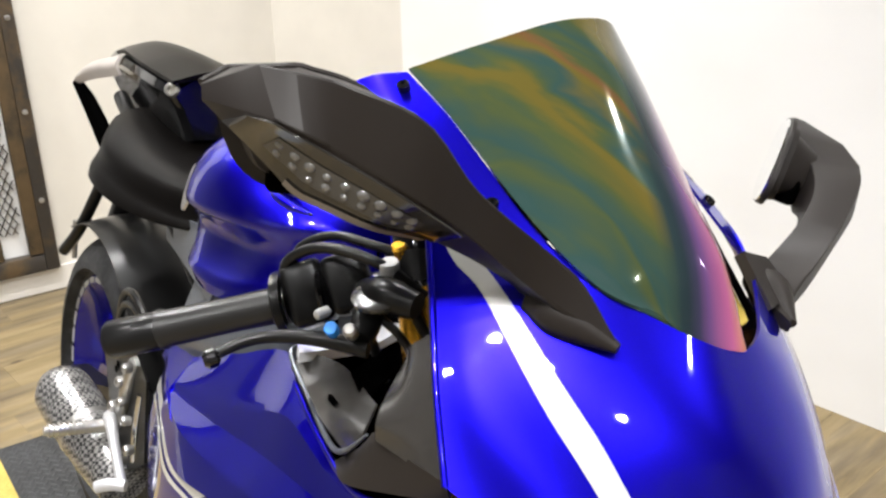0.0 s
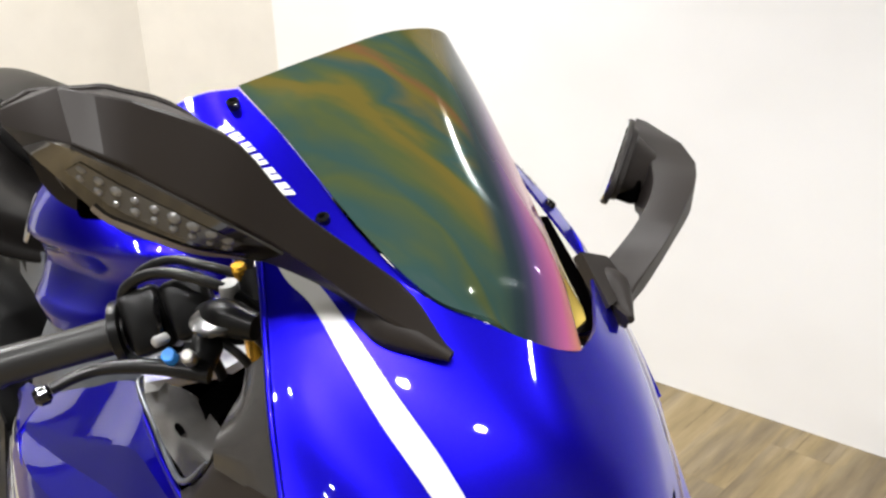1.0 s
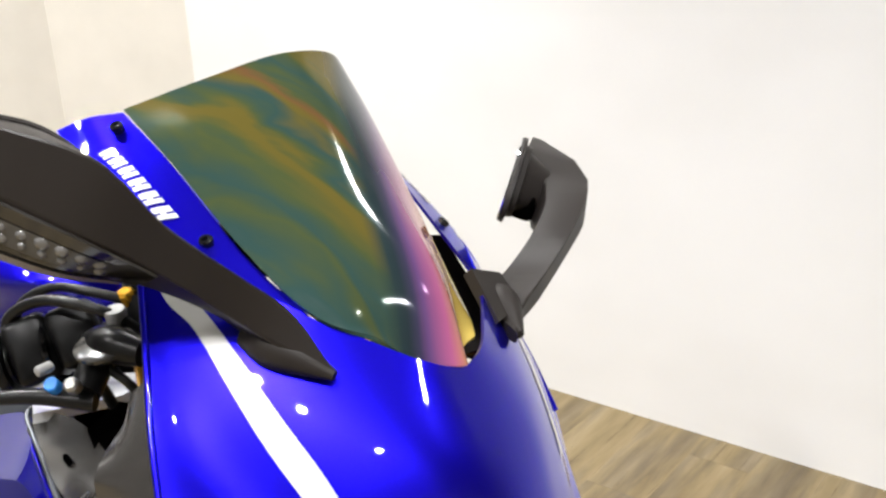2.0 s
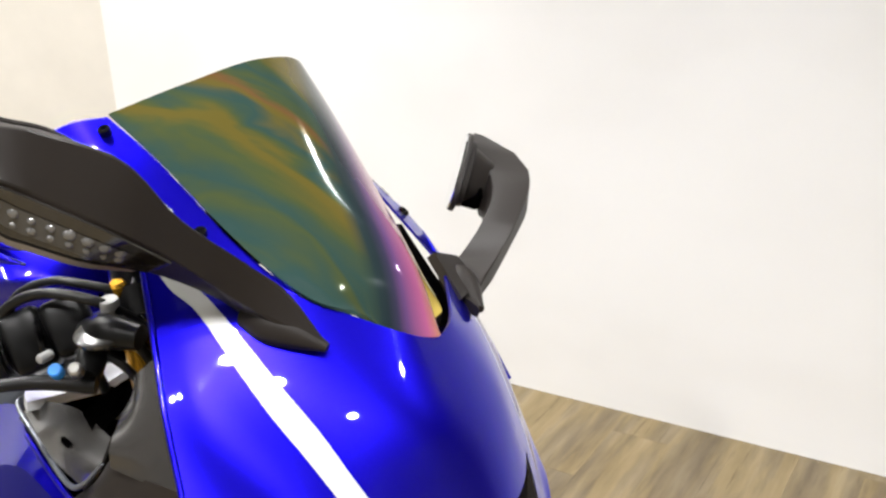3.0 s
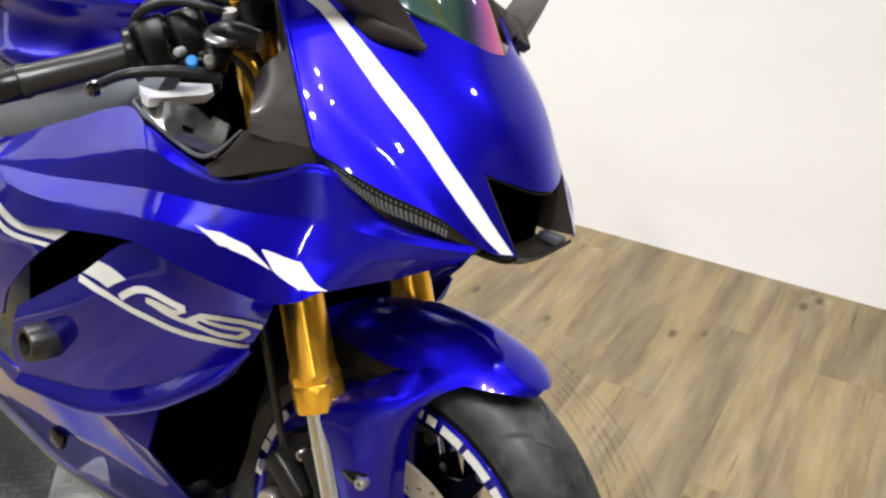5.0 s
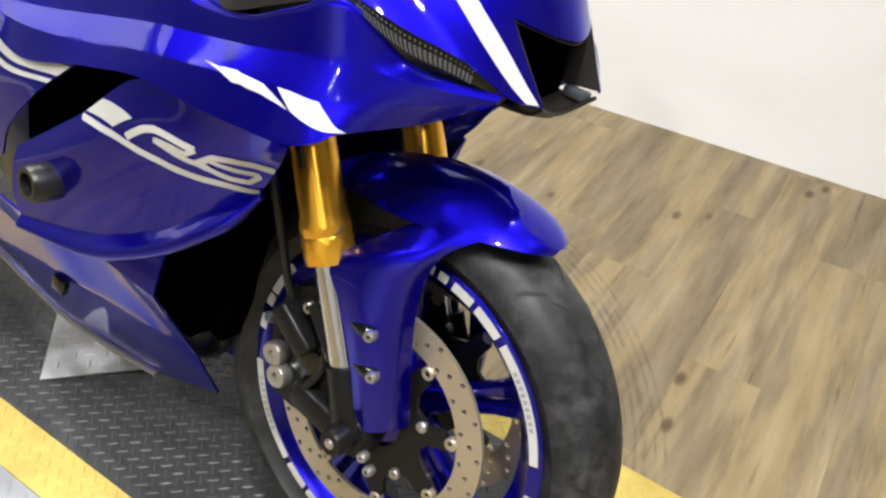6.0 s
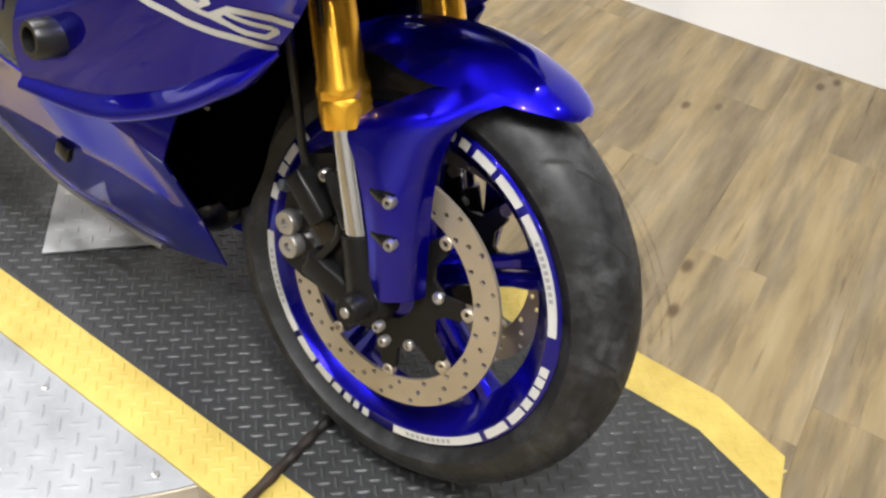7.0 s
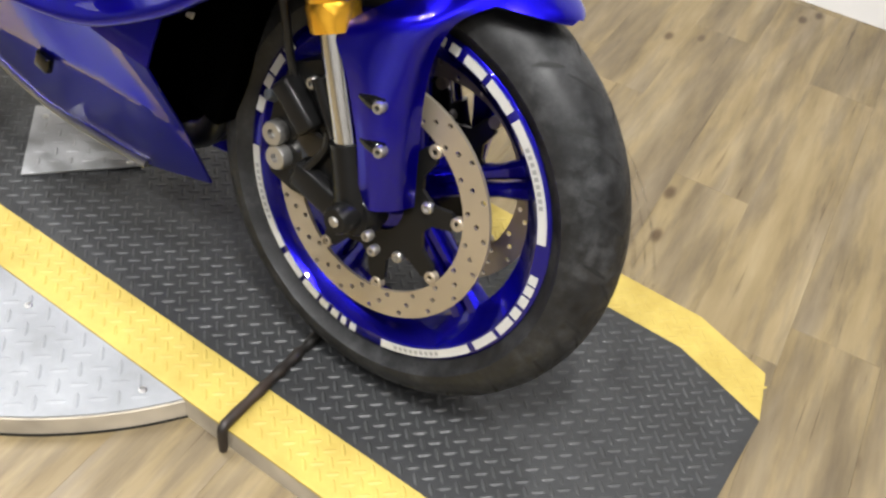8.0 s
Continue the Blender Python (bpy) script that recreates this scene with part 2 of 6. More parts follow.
def stack(start, axis, rings, sides=24):
    """A turned piece: rings of (distance along the axis, radius)."""
    start, axis = np.array(start, float), np.array(axis, float)
    axis /= np.linalg.norm(axis)
    ref = np.array([0.0, 0, 1]) if abs(axis[2]) < 0.9 else np.array([1.0, 0, 0])
    a = np.cross(axis, ref)
    a /= np.linalg.norm(a)
    b = np.cross(axis, a)
    bm = bmesh.new()
    loops = []
    for d, r in rings:
        if r <= 1e-6:
            loops.append([bm.verts.new(start + axis * d)])
        else:
            loops.append([bm.verts.new(start + axis * d + r * (a * math.cos(w) + b * math.sin(w)))
                          for w in np.linspace(0, 2 * math.pi, sides, endpoint=False)])
    for r, q in zip(loops, loops[1:]):
        if len(r) == len(q) == 1:
            continue
        for k in range(sides):
            n = (k + 1) % sides
            if len(r) == 1:
                bm.faces.new((r[0], q[n], q[k]))
            elif len(q) == 1:
                bm.faces.new((r[k], r[n], q[0]))
            else:
                bm.faces.new((r[k], r[n], q[n], q[k]))
    for end in (loops[0], loops[-1]):
        if len(end) > 2:
            bm.faces.new(end)
    return bm


def bolt(place, axis, radius=0.006, height=0.004):
    """A round socket screw with a recessed hexagon."""
    return stack(place, axis, [(-0.004, radius * 0.9), (0, radius), (height * 0.7, radius), (height, radius * 0.8),
                               (height, radius * 0.45), (height * 0.4, radius * 0.42), (height * 0.4, 0)], 12)


def box(centre, size, turn=(0, 0, 0), bevel=0.004, segments=2):
    bm = bmesh.new()
    bmesh.ops.create_cube(bm, size=1.0)
    bmesh.ops.scale(bm, vec=size, verts=bm.verts)
    if bevel:
        bmesh.ops.bevel(bm, geom=bm.edges[:], offset=bevel, segments=segments, affect="EDGES", profile=0.5)
    bmesh.ops.transform(bm, matrix=pose(*centre, *turn), verts=bm.verts)
    return bm


def prism(outline, low, high, axis=2, bevel=0.0):
    """A plate: an outline in two axes, from low to high along the third."""
    bm = bmesh.new()
    def spot(p, h):
        q = [0, 0, 0]
        q[axis] = h
        others = [k for k in range(3) if k != axis]
        q[others[0]], q[others[1]] = p
        return bm.verts.new(q)
    a = [spot(p, low) for p in outline]
    b = [spot(p, high) for p in outline]
    bm.faces.new(a[::-1])
    bm.faces.new(b)
    n = len(outline)
    for k in range(n):
        bm.faces.new((a[k], a[(k + 1) % n], b[(k + 1) % n], b[k]))
    bmesh.ops.recalc_face_normals(bm, faces=bm.faces)
    if bevel:
        bmesh.ops.bevel(bm, geom=bm.edges[:], offset=bevel, segments=2, affect="EDGES", profile=0.5)
    return bm


def loft(loops, caps=True):
    """Closed loops joined one to the next."""
    bm = bmesh.new()
    rings = [[bm.verts.new(p) for p in loop] for loop in loops]
    n = len(rings[0])
    for r, q in zip(rings, rings[1:]):
        for k in range(n):
            bm.faces.new((r[k], r[(k + 1) % n], q[(k + 1) % n], q[k]))
    if caps:
        bm.faces.new(rings[0])
        bm.faces.new(rings[-1])
    bmesh.ops.recalc_face_normals(bm, faces=bm.faces)
    return bm


def mirrored(bm):
    other = bm.copy()
    bmesh.ops.scale(other, vec=(1, -1, 1), verts=other.verts)
    bmesh.ops.reverse_faces(other, faces=other.faces)
    return other

# ---- the room ----
def far_wall_y(x):
    return 1.673 + 0.0985 * x


FLOOR_TURN = 95.6
LEFT_X = -2.88
ROOM_FRONT, ROOM_NEAR = 3.6, -4.6


def wood_material():
    m, nodes, links, bsdf = material("wood_vinyl")
    v = coords(nodes, links)
    info = nodes.new("ShaderNodeObjectInfo")
    shift = nodes.new("ShaderNodeVectorMath")
    shift.operation = "MULTIPLY_ADD"
    links.new(info.outputs["Random"], shift.inputs[0])
    shift.inputs[1].default_value = (37.0, 11.0, 5.0)
    links.new(v, shift.inputs[2])
    stretch = nodes.new("ShaderNodeMapping")
    stretch.inputs["Scale"].default_value = (1.2, 9.0, 1.0)
    links.new(shift.outputs[0], stretch.inputs["Vector"])
    grain = noise_node(nodes, links, stretch.outputs["Vector"], 2.4, 7.0, 0.58)
    slow = nodes.new("ShaderNodeMapping")
    slow.inputs["Scale"].default_value = (0.9, 7.0, 1.0)
    links.new(shift.outputs[0], slow.inputs["Vector"])
    blot = noise_node(nodes, links, slow.outputs["Vector"], 1.7, 8.0, 0.66)
    tan = ramp(nodes, links, grain, [(0.30, (0.1438, 0.1037, 0.0476)), (0.44, (0.1850, 0.1372, 0.0654)), (0.56, (0.2138, 0.1622, 0.0831)), (0.70, (0.2450, 0.1933, 0.1077))])
    grey = ramp(nodes, links, grain, [(0.28, (0.0649, 0.0482, 0.0279)), (0.50, (0.1104, 0.0842, 0.0514)), (0.72, (0.1626, 0.1301, 0.0870))])
    fac = ramp(nodes, links, blot, [(0.45, (0, 0, 0)), (0.52, (0.48, 0.48, 0.48)), (0.64, (0.84, 0.84, 0.84))])
    streak = nodes.new("ShaderNodeMapping")
    streak.inputs["Scale"].default_value = (1.2, 42.0, 1.0)
    links.new(shift.outputs[0], streak.inputs["Vector"])
    crack = noise_node(nodes, links, streak.outputs["Vector"], 1.8, 4.0, 0.7)
    dark = ramp(nodes, links, crack, [(0.63, (1, 1, 1)), (0.68, (0.50, 0.44, 0.37))])
    knot_place = nodes.new("ShaderNodeMapping")
    knot_place.inputs["Scale"].default_value = (3.4, 7.0, 1.0)
    links.new(shift.outputs[0], knot_place.inputs["Vector"])
    knot = nodes.new("ShaderNodeTexVoronoi")
    knot.inputs["Scale"].default_value = 1.0
    links.new(knot_place.outputs["Vector"], knot.inputs["Vector"])
    spot = ramp(nodes, links, knot.outputs["Distance"], [(0.045, (0.34, 0.27, 0.20)), (0.10, (1, 1, 1))])
    tone = nodes.new("ShaderNodeMapRange")
    tone.inputs["To Min"].default_value, tone.inputs["To Max"].default_value = 0.94, 1.04
    links.new(info.outputs["Random"], tone.inputs["Value"])
    base = mixed(nodes, links, 1.0, mixed(nodes, links, fac, tan, grey), dark, "MULTIPLY")
    base = mixed(nodes, links, 1.0, base, spot, "MULTIPLY")
    scaled = nodes.new("ShaderNodeVectorMath")
    scaled.operation = "SCALE"
    links.new(base, scaled.inputs[0])
    links.new(tone.outputs["Result"], scaled.inputs["Scale"])
    links.new(scaled.outputs[0], bsdf.inputs["Base Color"])
    rough = ramp(nodes, links, grain, [(0.3, (0.60, 0.60, 0.60)), (0.7, (0.46, 0.46, 0.46))])
    links.new(rough, bsdf.inputs["Roughness"])
    bump(nodes, links, crack, 0.25, 0.0006, bsdf)
    return m


WOOD = wood_material()
GAP_DARK = plain("floor_joint", (0.1313, 0.1031, 0.0625), 0.7, vary=0.2, bumpy=0.0)


def plate_material(name, colour, rough, metal, dirt, chips=0.0):
    m, nodes, links, bsdf = material(name)
    v = coords(nodes, links)
    slow = noise_node(nodes, links, v, 9.0, 6.0, 0.65)
    fine = noise_node(nodes, links, v, 260.0, 3.0)
    lite = tuple(min(1, c * 1.2) for c in colour)
    tone = ramp(nodes, links, slow, [(0.32, dirt), (0.5, colour), (0.72, lite)])
    if chips:
        mark = noise_node(nodes, links, coords(nodes, links, (1.0, 2.4, 1.0), (0, 0, 0.5)), 26.0, 3.0, 0.6)
        tone = mixed(nodes, links, 1.0, tone, ramp(nodes, links, mark, [(chips, (1, 1, 1)), (chips + 0.03, (0.30, 0.26, 0.20))]), "MULTIPLY")
    links.new(tone, bsdf.inputs["Base Color"])
    links.new(ramp(nodes, links, slow, [(0.3, (rough * 1.3,) * 3), (0.7, (rough * 0.8,) * 3)]), bsdf.inputs["Roughness"])
    bsdf.inputs["Metallic"].default_value = metal
    bump(nodes, links, fine, 0.15, 0.0004, bsdf)
    return m


PLATE_BLACK = plate_material("black_tread_plate", (0.0235, 0.0245, 0.0258), 0.48, 0.1, (0.0140, 0.0144, 0.0150))
# Lug tops are lighter than the plate: their highlights are put into the colour.
PLATE_GLINT = plate_material("tread_top_glint", (0.0405, 0.0415, 0.0425), 0.50, 0.2, (0.025, 0.0255, 0.026))
PLATE_YELLOW = plate_material("yellow_tread_paint", (0.400, 0.302, 0.066), 0.58, 0.0, (0.345, 0.252, 0.050), chips=0.70)
PLATE_SILVER = plate_material("bare_tread_plate", (0.228, 0.236, 0.248), 0.55, 0.1, (0.195, 0.20, 0.208))
PLATE_STEEL = plate_material("worn_bare_plate", (0.25, 0.25, 0.255), 0.48, 0.35, (0.20, 0.20, 0.20))
RUST_BLACK = plate_material("worn_black_steel", (0.012, 0.011, 0.010), 0.45, 0.3, (0.035, 0.022, 0.016))


def structure(name, bm, mat, label, category, smooth=False):
    return tagged(part(name, bm, mat, smooth=smooth), label, category, kind="structure")


# floor: a dark bed that shows in the joints, with planks on it
floor = structure("floor", prism([(LEFT_X, ROOM_NEAR), (ROOM_FRONT, ROOM_NEAR), (ROOM_FRONT, far_wall_y(ROOM_FRONT)), (-2.45, far_wall_y(-2.45)), (LEFT_X, 1.14)],
                                 FLOOR_Z - 0.12, FLOOR_Z - 0.0025), GAP_DARK, "tan and grey wood-look vinyl plank floor with dark knots", "floor")

thick = 0.12
WEST_SPLIT = -0.72
structure("wall_north", prism([(-2.45, far_wall_y(-2.45)), (ROOM_FRONT + thick, far_wall_y(ROOM_FRONT + thick)), (ROOM_FRONT + thick, far_wall_y(ROOM_FRONT) + 0.3), (-2.45, far_wall_y(-2.45) + thick)], FLOOR_Z - 0.1, CEIL_Z),
          WALL_PAINT, "plain white painted showroom wall without a baseboard", "wall")
structure("wall_corner", prism([(LEFT_X, 1.14), (-2.45, far_wall_y(-2.45)), (-2.45, far_wall_y(-2.45) + thick), (LEFT_X - thick, 1.14)], FLOOR_Z - 0.1, CEIL_Z),
          CREAM_PAINT, "cream painted wall face set across the room corner", "wall")
structure("wall_west", prism([(LEFT_X - thick, WEST_SPLIT), (LEFT_X, WEST_SPLIT), (LEFT_X, 1.14), (LEFT_X - thick, 1.14)], FLOOR_Z - 0.1, CEIL_Z),
          CREAM_PAINT, "cream white painted wall beside the mesh cage door", "wall")
# added, out of view: a dark wall that deepens the fairing reflections
structure("wall_west_added", prism([(LEFT_X - thick, ROOM_NEAR), (LEFT_X, ROOM_NEAR), (LEFT_X, WEST_SPLIT), (LEFT_X - thick, WEST_SPLIT)], FLOOR_Z - 0.1, CEIL_Z),
          REFLECT_DARK, "unseen dark grey wall added past the cage door to darken reflections", "wall")
# south and east walls are added out of view; they bounce fill light
structure("wall_south", prism([(LEFT_X - thick, ROOM_NEAR - thick), (ROOM_FRONT + thick, ROOM_NEAR - thick), (ROOM_FRONT + thick, ROOM_NEAR), (LEFT_X - thick, ROOM_NEAR)], FLOOR_Z - 0.1, CEIL_Z),
          FILL_WALL, "unseen plain grey wall added behind the camera to brighten reflections", "wall")
structure("wall_east", prism([(ROOM_FRONT, ROOM_NEAR), (ROOM_FRONT + thick, ROOM_NEAR), (ROOM_FRONT + thick, 2.4), (ROOM_FRONT, 2.4)], FLOOR_Z - 0.1, CEIL_Z),
          FILL_WALL, "unseen plain grey wall added to close the showroom and brighten reflections", "wall")
# added above the view; its dark tone keeps the paint reflections deep
structure("ceiling", prism([(LEFT_X - thick, ROOM_NEAR - thick), (ROOM_FRONT + thick, ROOM_NEAR - thick), (ROOM_FRONT + thick, 2.6), (LEFT_X - thick, 2.6)], CEIL_Z, CEIL_Z + 0.1),
          CEIL_PAINT, "unseen flat ceiling added over the room, dark to cut fill light", "ceiling")
structure("baseboard", prism([(LEFT_X, ROOM_NEAR), (LEFT_X + 0.015, ROOM_NEAR), (LEFT_X + 0.015, 1.13), (LEFT_X, 1.14)], FLOOR_Z, FLOOR_Z + 0.085, bevel=0.002),
          BASE_PAINT, "cream painted baseboard along the side wall", "baseboard")

# ceiling lamps: round LED fittings, out of view, that light the room
LAMP_GLOW, lamp_nodes, lamp_links, lamp_bsdf = material("lamp_disc")
lamp_bsdf.inputs["Emission Color"].default_value = (1.0, 0.95, 0.88, 1)
lamp_bsdf.inputs["Emission Strength"].default_value = 30.0
LAMP_CASE = plain("lamp_housing", (0.7, 0.7, 0.7), 0.4, vary=0.03, bumpy=0.0)


def ceiling_lamp(x, y, share):
    lamp = new("ceiling_lamp")
    lamp.matrix_world = pose(x, y, CEIL_Z)
    tagged(lamp, "unseen round white ceiling light with a glowing disc", "ceiling lamp", group="ceiling lamps")
    part("housing", stack((0, 0, 0), (0, 0, -1), [(0, 0.09), (0.05, 0.095), (0.06, 0.09), (0.06, 0.07), (0.05, 0)], 32), LAMP_CASE, lamp)
    part("diffuser", stack((0, 0, -0.051), (0, 0, -1), [(0, 0.068), (0.006, 0.066), (0.007, 0)], 32), LAMP_GLOW, lamp, "glowing white disc")
    data = bpy.data.lights.new("ceiling_light", "AREA")
    data.shape, data.size, data.energy, data.color = "DISK", 0.10, LAMP_WATTS * share, LAMP_COLOUR
    data.spread = radians(132)
    ob = new("ceiling_light", data)
    ob.matrix_world = pose(x, y, CEIL_Z - 0.062)
    return lamp


# some spots follow glints on the paint; others (last three) are added fill
for lx, ly, share in ((0.22, 1.05, 0.42), (-1.2, 1.1, 0.5), (1.5, 1.0, 0.34), (0.52, -0.68, 1.1), (0.70, -0.92, 1.1), (1.12, -0.82, 1.0), (-1.55, -0.25, 1.1), (-2.45, -0.75, 1.0),
                      (-2.4, 0.15, 1.0), (-1.5, 0.6, 0.8), (0.2, -1.75, 0.9), (1.9, -0.6, 0.7), (-0.9, -1.6, 0.9), (0.9, -3.6, 1.3), (-0.4, -3.7, 1.0), (2.2, -3.2, 1.2)):
    ceiling_lamp(lx, ly, share)

# ---- the stand: runway and turntable ----
RUN_X0, RUN_X1, RUN_Y0, RUN_Y1 = -1.83, 0.512, -0.275, 0.363
RUN_OUT = [(RUN_X0, RUN_Y0), (0.37, RUN_Y0), (RUN_X1, -0.225), (RUN_X1, 0.225), (0.487, 0.319), (0.36, RUN_Y1), (RUN_X0, RUN_Y1)]
YB = 0.084


def inside_runway(x, y, grow=0.0):
    if not (RUN_X0 - grow < x < RUN_X1 + grow and RUN_Y0 - grow < y < RUN_Y1 + grow):
        return False
    return not (x > 0.36 and y > RUN_Y1 + grow - (x - 0.36) * 0.35) and not (x > 0.37 and y < RUN_Y0 - grow + (x - 0.37) * 0.35)


def on_yellow(x, y):
    far = RUN_Y1 - max(0.0, x - 0.36) * 0.35
    near = RUN_Y0 + max(0.0, x - 0.37) * 0.35
    return y > far - YB or y < near + YB


def on_border(x, y):
    return on_yellow(x, y - 0.0065) != on_yellow(x, y + 0.0065)


def lugs(spots, length, width, height, z):
    """Raised lens-shaped treads, each a low ridge with a rounded outline."""
    verts, faces = [], []
    for x, y, turn in spots:
        c, s = math.cos(turn), math.sin(turn)
        base = len(verts)
        shape = [(-0.5, 0), (-0.25, 0.42), (0.25, 0.42), (0.5, 0), (0.25, -0.42), (-0.25, -0.42)]
        for px, py in shape:
            a, b = px * length, py * width
            verts.append((x + a * c - b * s, y + a * s + b * c, z))
        for px in (-0.28, 0.28):
            verts.append((x + px * length * c, y + px * length * s, z + height))
        a, b = base + 6, base + 7
        faces += [(base, a, base + 1), (base + 1, a, b, base + 2), (base + 2, b, base + 3), (base + 3, b, base + 4), (base + 4, b, a, base + 5), (base + 5, a, base)]
    mesh = bpy.data.meshes.new("tread")
    mesh.from_pydata(verts, [], faces)
    bm = bmesh.new()
    bm.from_mesh(mesh)
    bpy.data.meshes.remove(mesh)
    return bm


def lug_spots(keep, x0, x1, y0, y1, pitch):
    """Tread places on a lattice turned by 45 degrees, their turns alternating."""
    spots = []
    reach = int(max(x1 - x0, y1 - y0) / pitch) + 2
    cx, cy, h = (x0 + x1) / 2, (y0 + y1) / 2, math.sqrt(0.5)
    for i in range(-reach, reach):
        for j in range(-reach, reach):
            x, y = cx + (i - j) * pitch * h, cy + (i + j) * pitch * h
            if x0 < x < x1 and y0 < y < y1 and keep(x, y):
                spots.append((x, y, math.radians(45 if (i + j) % 2 else 135)))
    return spots


runway = new("display_runway")
tagged(runway, "low wheel runway of black tread plate with yellow painted edges", "display platform")
RISER = plain("runway_edge_board", (0.37, 0.325, 0.255), 0.55, vary=0.40, grain=30)
part("base_board", prism(RUN_OUT, FLOOR_Z, -0.004), RISER, runway, "tan board edge of the platform", smooth=False)
in_near, in_far = RUN_Y0 + YB, RUN_Y1 - YB
part("tread_plate", prism([(RUN_X0, in_near), (0.37, in_near), (RUN_X1, in_near + 0.05), (RUN_X1, 0.225), (0.36, in_far), (RUN_X0, in_far)], -0.004, 0.0), PLATE_BLACK, runway, "worn black tread plate", smooth=False)
part("edge_stripe", prism([(RUN_X0, RUN_Y0), (0.37, RUN_Y0), (RUN_X1, -0.225), (RUN_X1, in_near + 0.05), (0.37, in_near), (RUN_X0, in_near)], -0.004, 0.0002), PLATE_YELLOW, runway, "yellow painted edge", smooth=False)
part("edge_stripe", prism([(RUN_X0, in_far), (0.36, in_far), (RUN_X1, 0.225), (0.487, 0.319), (0.36, RUN_Y1), (RUN_X0, RUN_Y1)], -0.004, 0.0002), PLATE_YELLOW, runway, "yellow painted edge", smooth=False)
PITCH = 0.0178
edge = 0.014
all_spots = lug_spots(lambda x, y: inside_runway(x, y, -edge), RUN_X0 + 0.01, RUN_X1, RUN_Y0 + 0.01, RUN_Y1, PITCH)
# black-area lugs wear the lighter tone with the painted highlight
black_lugs = part("treads", lugs([s for s in all_spots if not on_yellow(s[0], s[1]) and not on_border(s[0], s[1])], 0.0225, 0.0075, 0.0016, 0.0), PLATE_GLINT, runway, smooth=False)
yellow_lugs = part("treads", lugs([s for s in all_spots if on_yellow(s[0], s[1]) and not on_border(s[0], s[1])], 0.0225, 0.0075, 0.0014, 0.0002), PLATE_YELLOW, runway, smooth=False)
for ob in (black_lugs, yellow_lugs):
    ob["kind"] = "stuff"

TURN_C, TURN_R = (-0.66, 0.045), 0.606


def round_plate(r, low, high, y_limit, above):
    """The part of a disc on one side of the runway."""
    cx, cy = TURN_C
    a0 = math.asin((y_limit - cy) / r)
    if above:
        angles = np.linspace(a0, math.pi - a0, 60)
    else:
        angles = np.linspace(math.pi - a0, 2 * math.pi + a0, 60)
    return prism([(cx + r * math.cos(a), cy + r * math.sin(a)) for a in angles], low, high)


turntable = new("turntable")
tagged(turntable, "round turntable of bright tread plate with a wood edge", "turntable")
for limit, above in ((RUN_Y0 - 0.0005, False), (RUN_Y1 + 0.0005, True)):
    part("rim_board", round_plate(TURN_R + 0.004, FLOOR_Z + 0.003, -0.006, limit, above), RISER, turntable, "tan wood-look edge band", smooth=False)
    part("rim_gap", round_plate(TURN_R + 0.0065, FLOOR_Z, FLOOR_Z + 0.003, limit, above), GLOSS_BLACK, turntable, "dark gap under the edge band", smooth=False)
    part("tread_plate", round_plate(TURN_R + 0.001, -0.006, -0.0025, limit, above), PLATE_SILVER, turntable, "bright bare tread plate", smooth=False)
    def keep(x, y, above=above, limit=limit):
        side = y > limit + 0.012 if above else y < limit - 0.012
        return side and math.hypot(x - TURN_C[0], y - TURN_C[1]) < TURN_R - 0.015
    spots = lug_spots(keep, TURN_C[0] - TURN_R, TURN_C[0] + TURN_R, TURN_C[1] - TURN_R, TURN_C[1] + TURN_R, 0.0265)
    part("treads", lugs(spots, 0.03, 0.0085, 0.0014, -0.0025), PLATE_SILVER, turntable, smooth=False)["kind"] = "stuff"
for sx, sy in ((-0.431, -0.299), (-0.196, -0.300), (-0.36, -0.43)):
    part("screw", bolt((sx, sy, -0.003), (0, 0, 1), 0.006, 0.002), STEEL, turntable)

# a small tread-plate wedge under the belly of the motorcycle
wedge = new("support_plate")
tagged(wedge, "triangular bright tread plate on the black runway", "metal plate")
WEDGE = [(-0.668, -0.127), (-0.547, 0.020), (-0.575, 0.045), (-0.760, 0.045), (-0.805, 0.010)]
part("plate", prism(WEDGE, 0.0022, 0.006, bevel=0.001), PLATE_STEEL, wedge)
part("treads", lugs(lug_spots(lambda x, y: y > -0.118 + max(1.22 * (x + 0.668), -0.98 * (x + 0.668)), -0.80, -0.55, -0.14, 0.04, 0.026), 0.022, 0.007, 0.0014, 0.006), PLATE_STEEL, wedge)["kind"] = "stuff"
for sx, sy in ((-0.565, 0.012), (-0.765, 0.0)):
    part("screw", bolt((sx, sy, 0.006), (0, 0, 1), 0.006, 0.002), STEEL, wedge)

# a bent black rod that sticks out under the front tyre
rod = new("hook_rod")
tagged(rod, "worn black steel rod with a bent end on the runway", "steel rod")
part("rod", tube([(-0.066 - 0.0006 * k, -0.272 + 0.0135 * k, 0.0105) for k in range(21)], [0.0070 + 0.0008 * ((k * 7) % 3) - 0.0010 * (k % 5 == 2) for k in range(21)], 60, 12), RUST_BLACK, rod)
part("hook", tube([(-0.066, -0.268, 0.0105), (-0.0655, -0.279, 0.009), (-0.064, -0.284, 0.0), (-0.062, -0.285, -0.034)], [0.0074, 0.0076, 0.0070, 0.0060], 18, 10), RUST_BLACK, rod)

# ---- the motorcycle, in its own upright axes: x ahead from the front axle, y to its left, z up ----
LEAN_DEG, YAW_DEG, AXLE_Z = -10.93, -1.64, 0.297
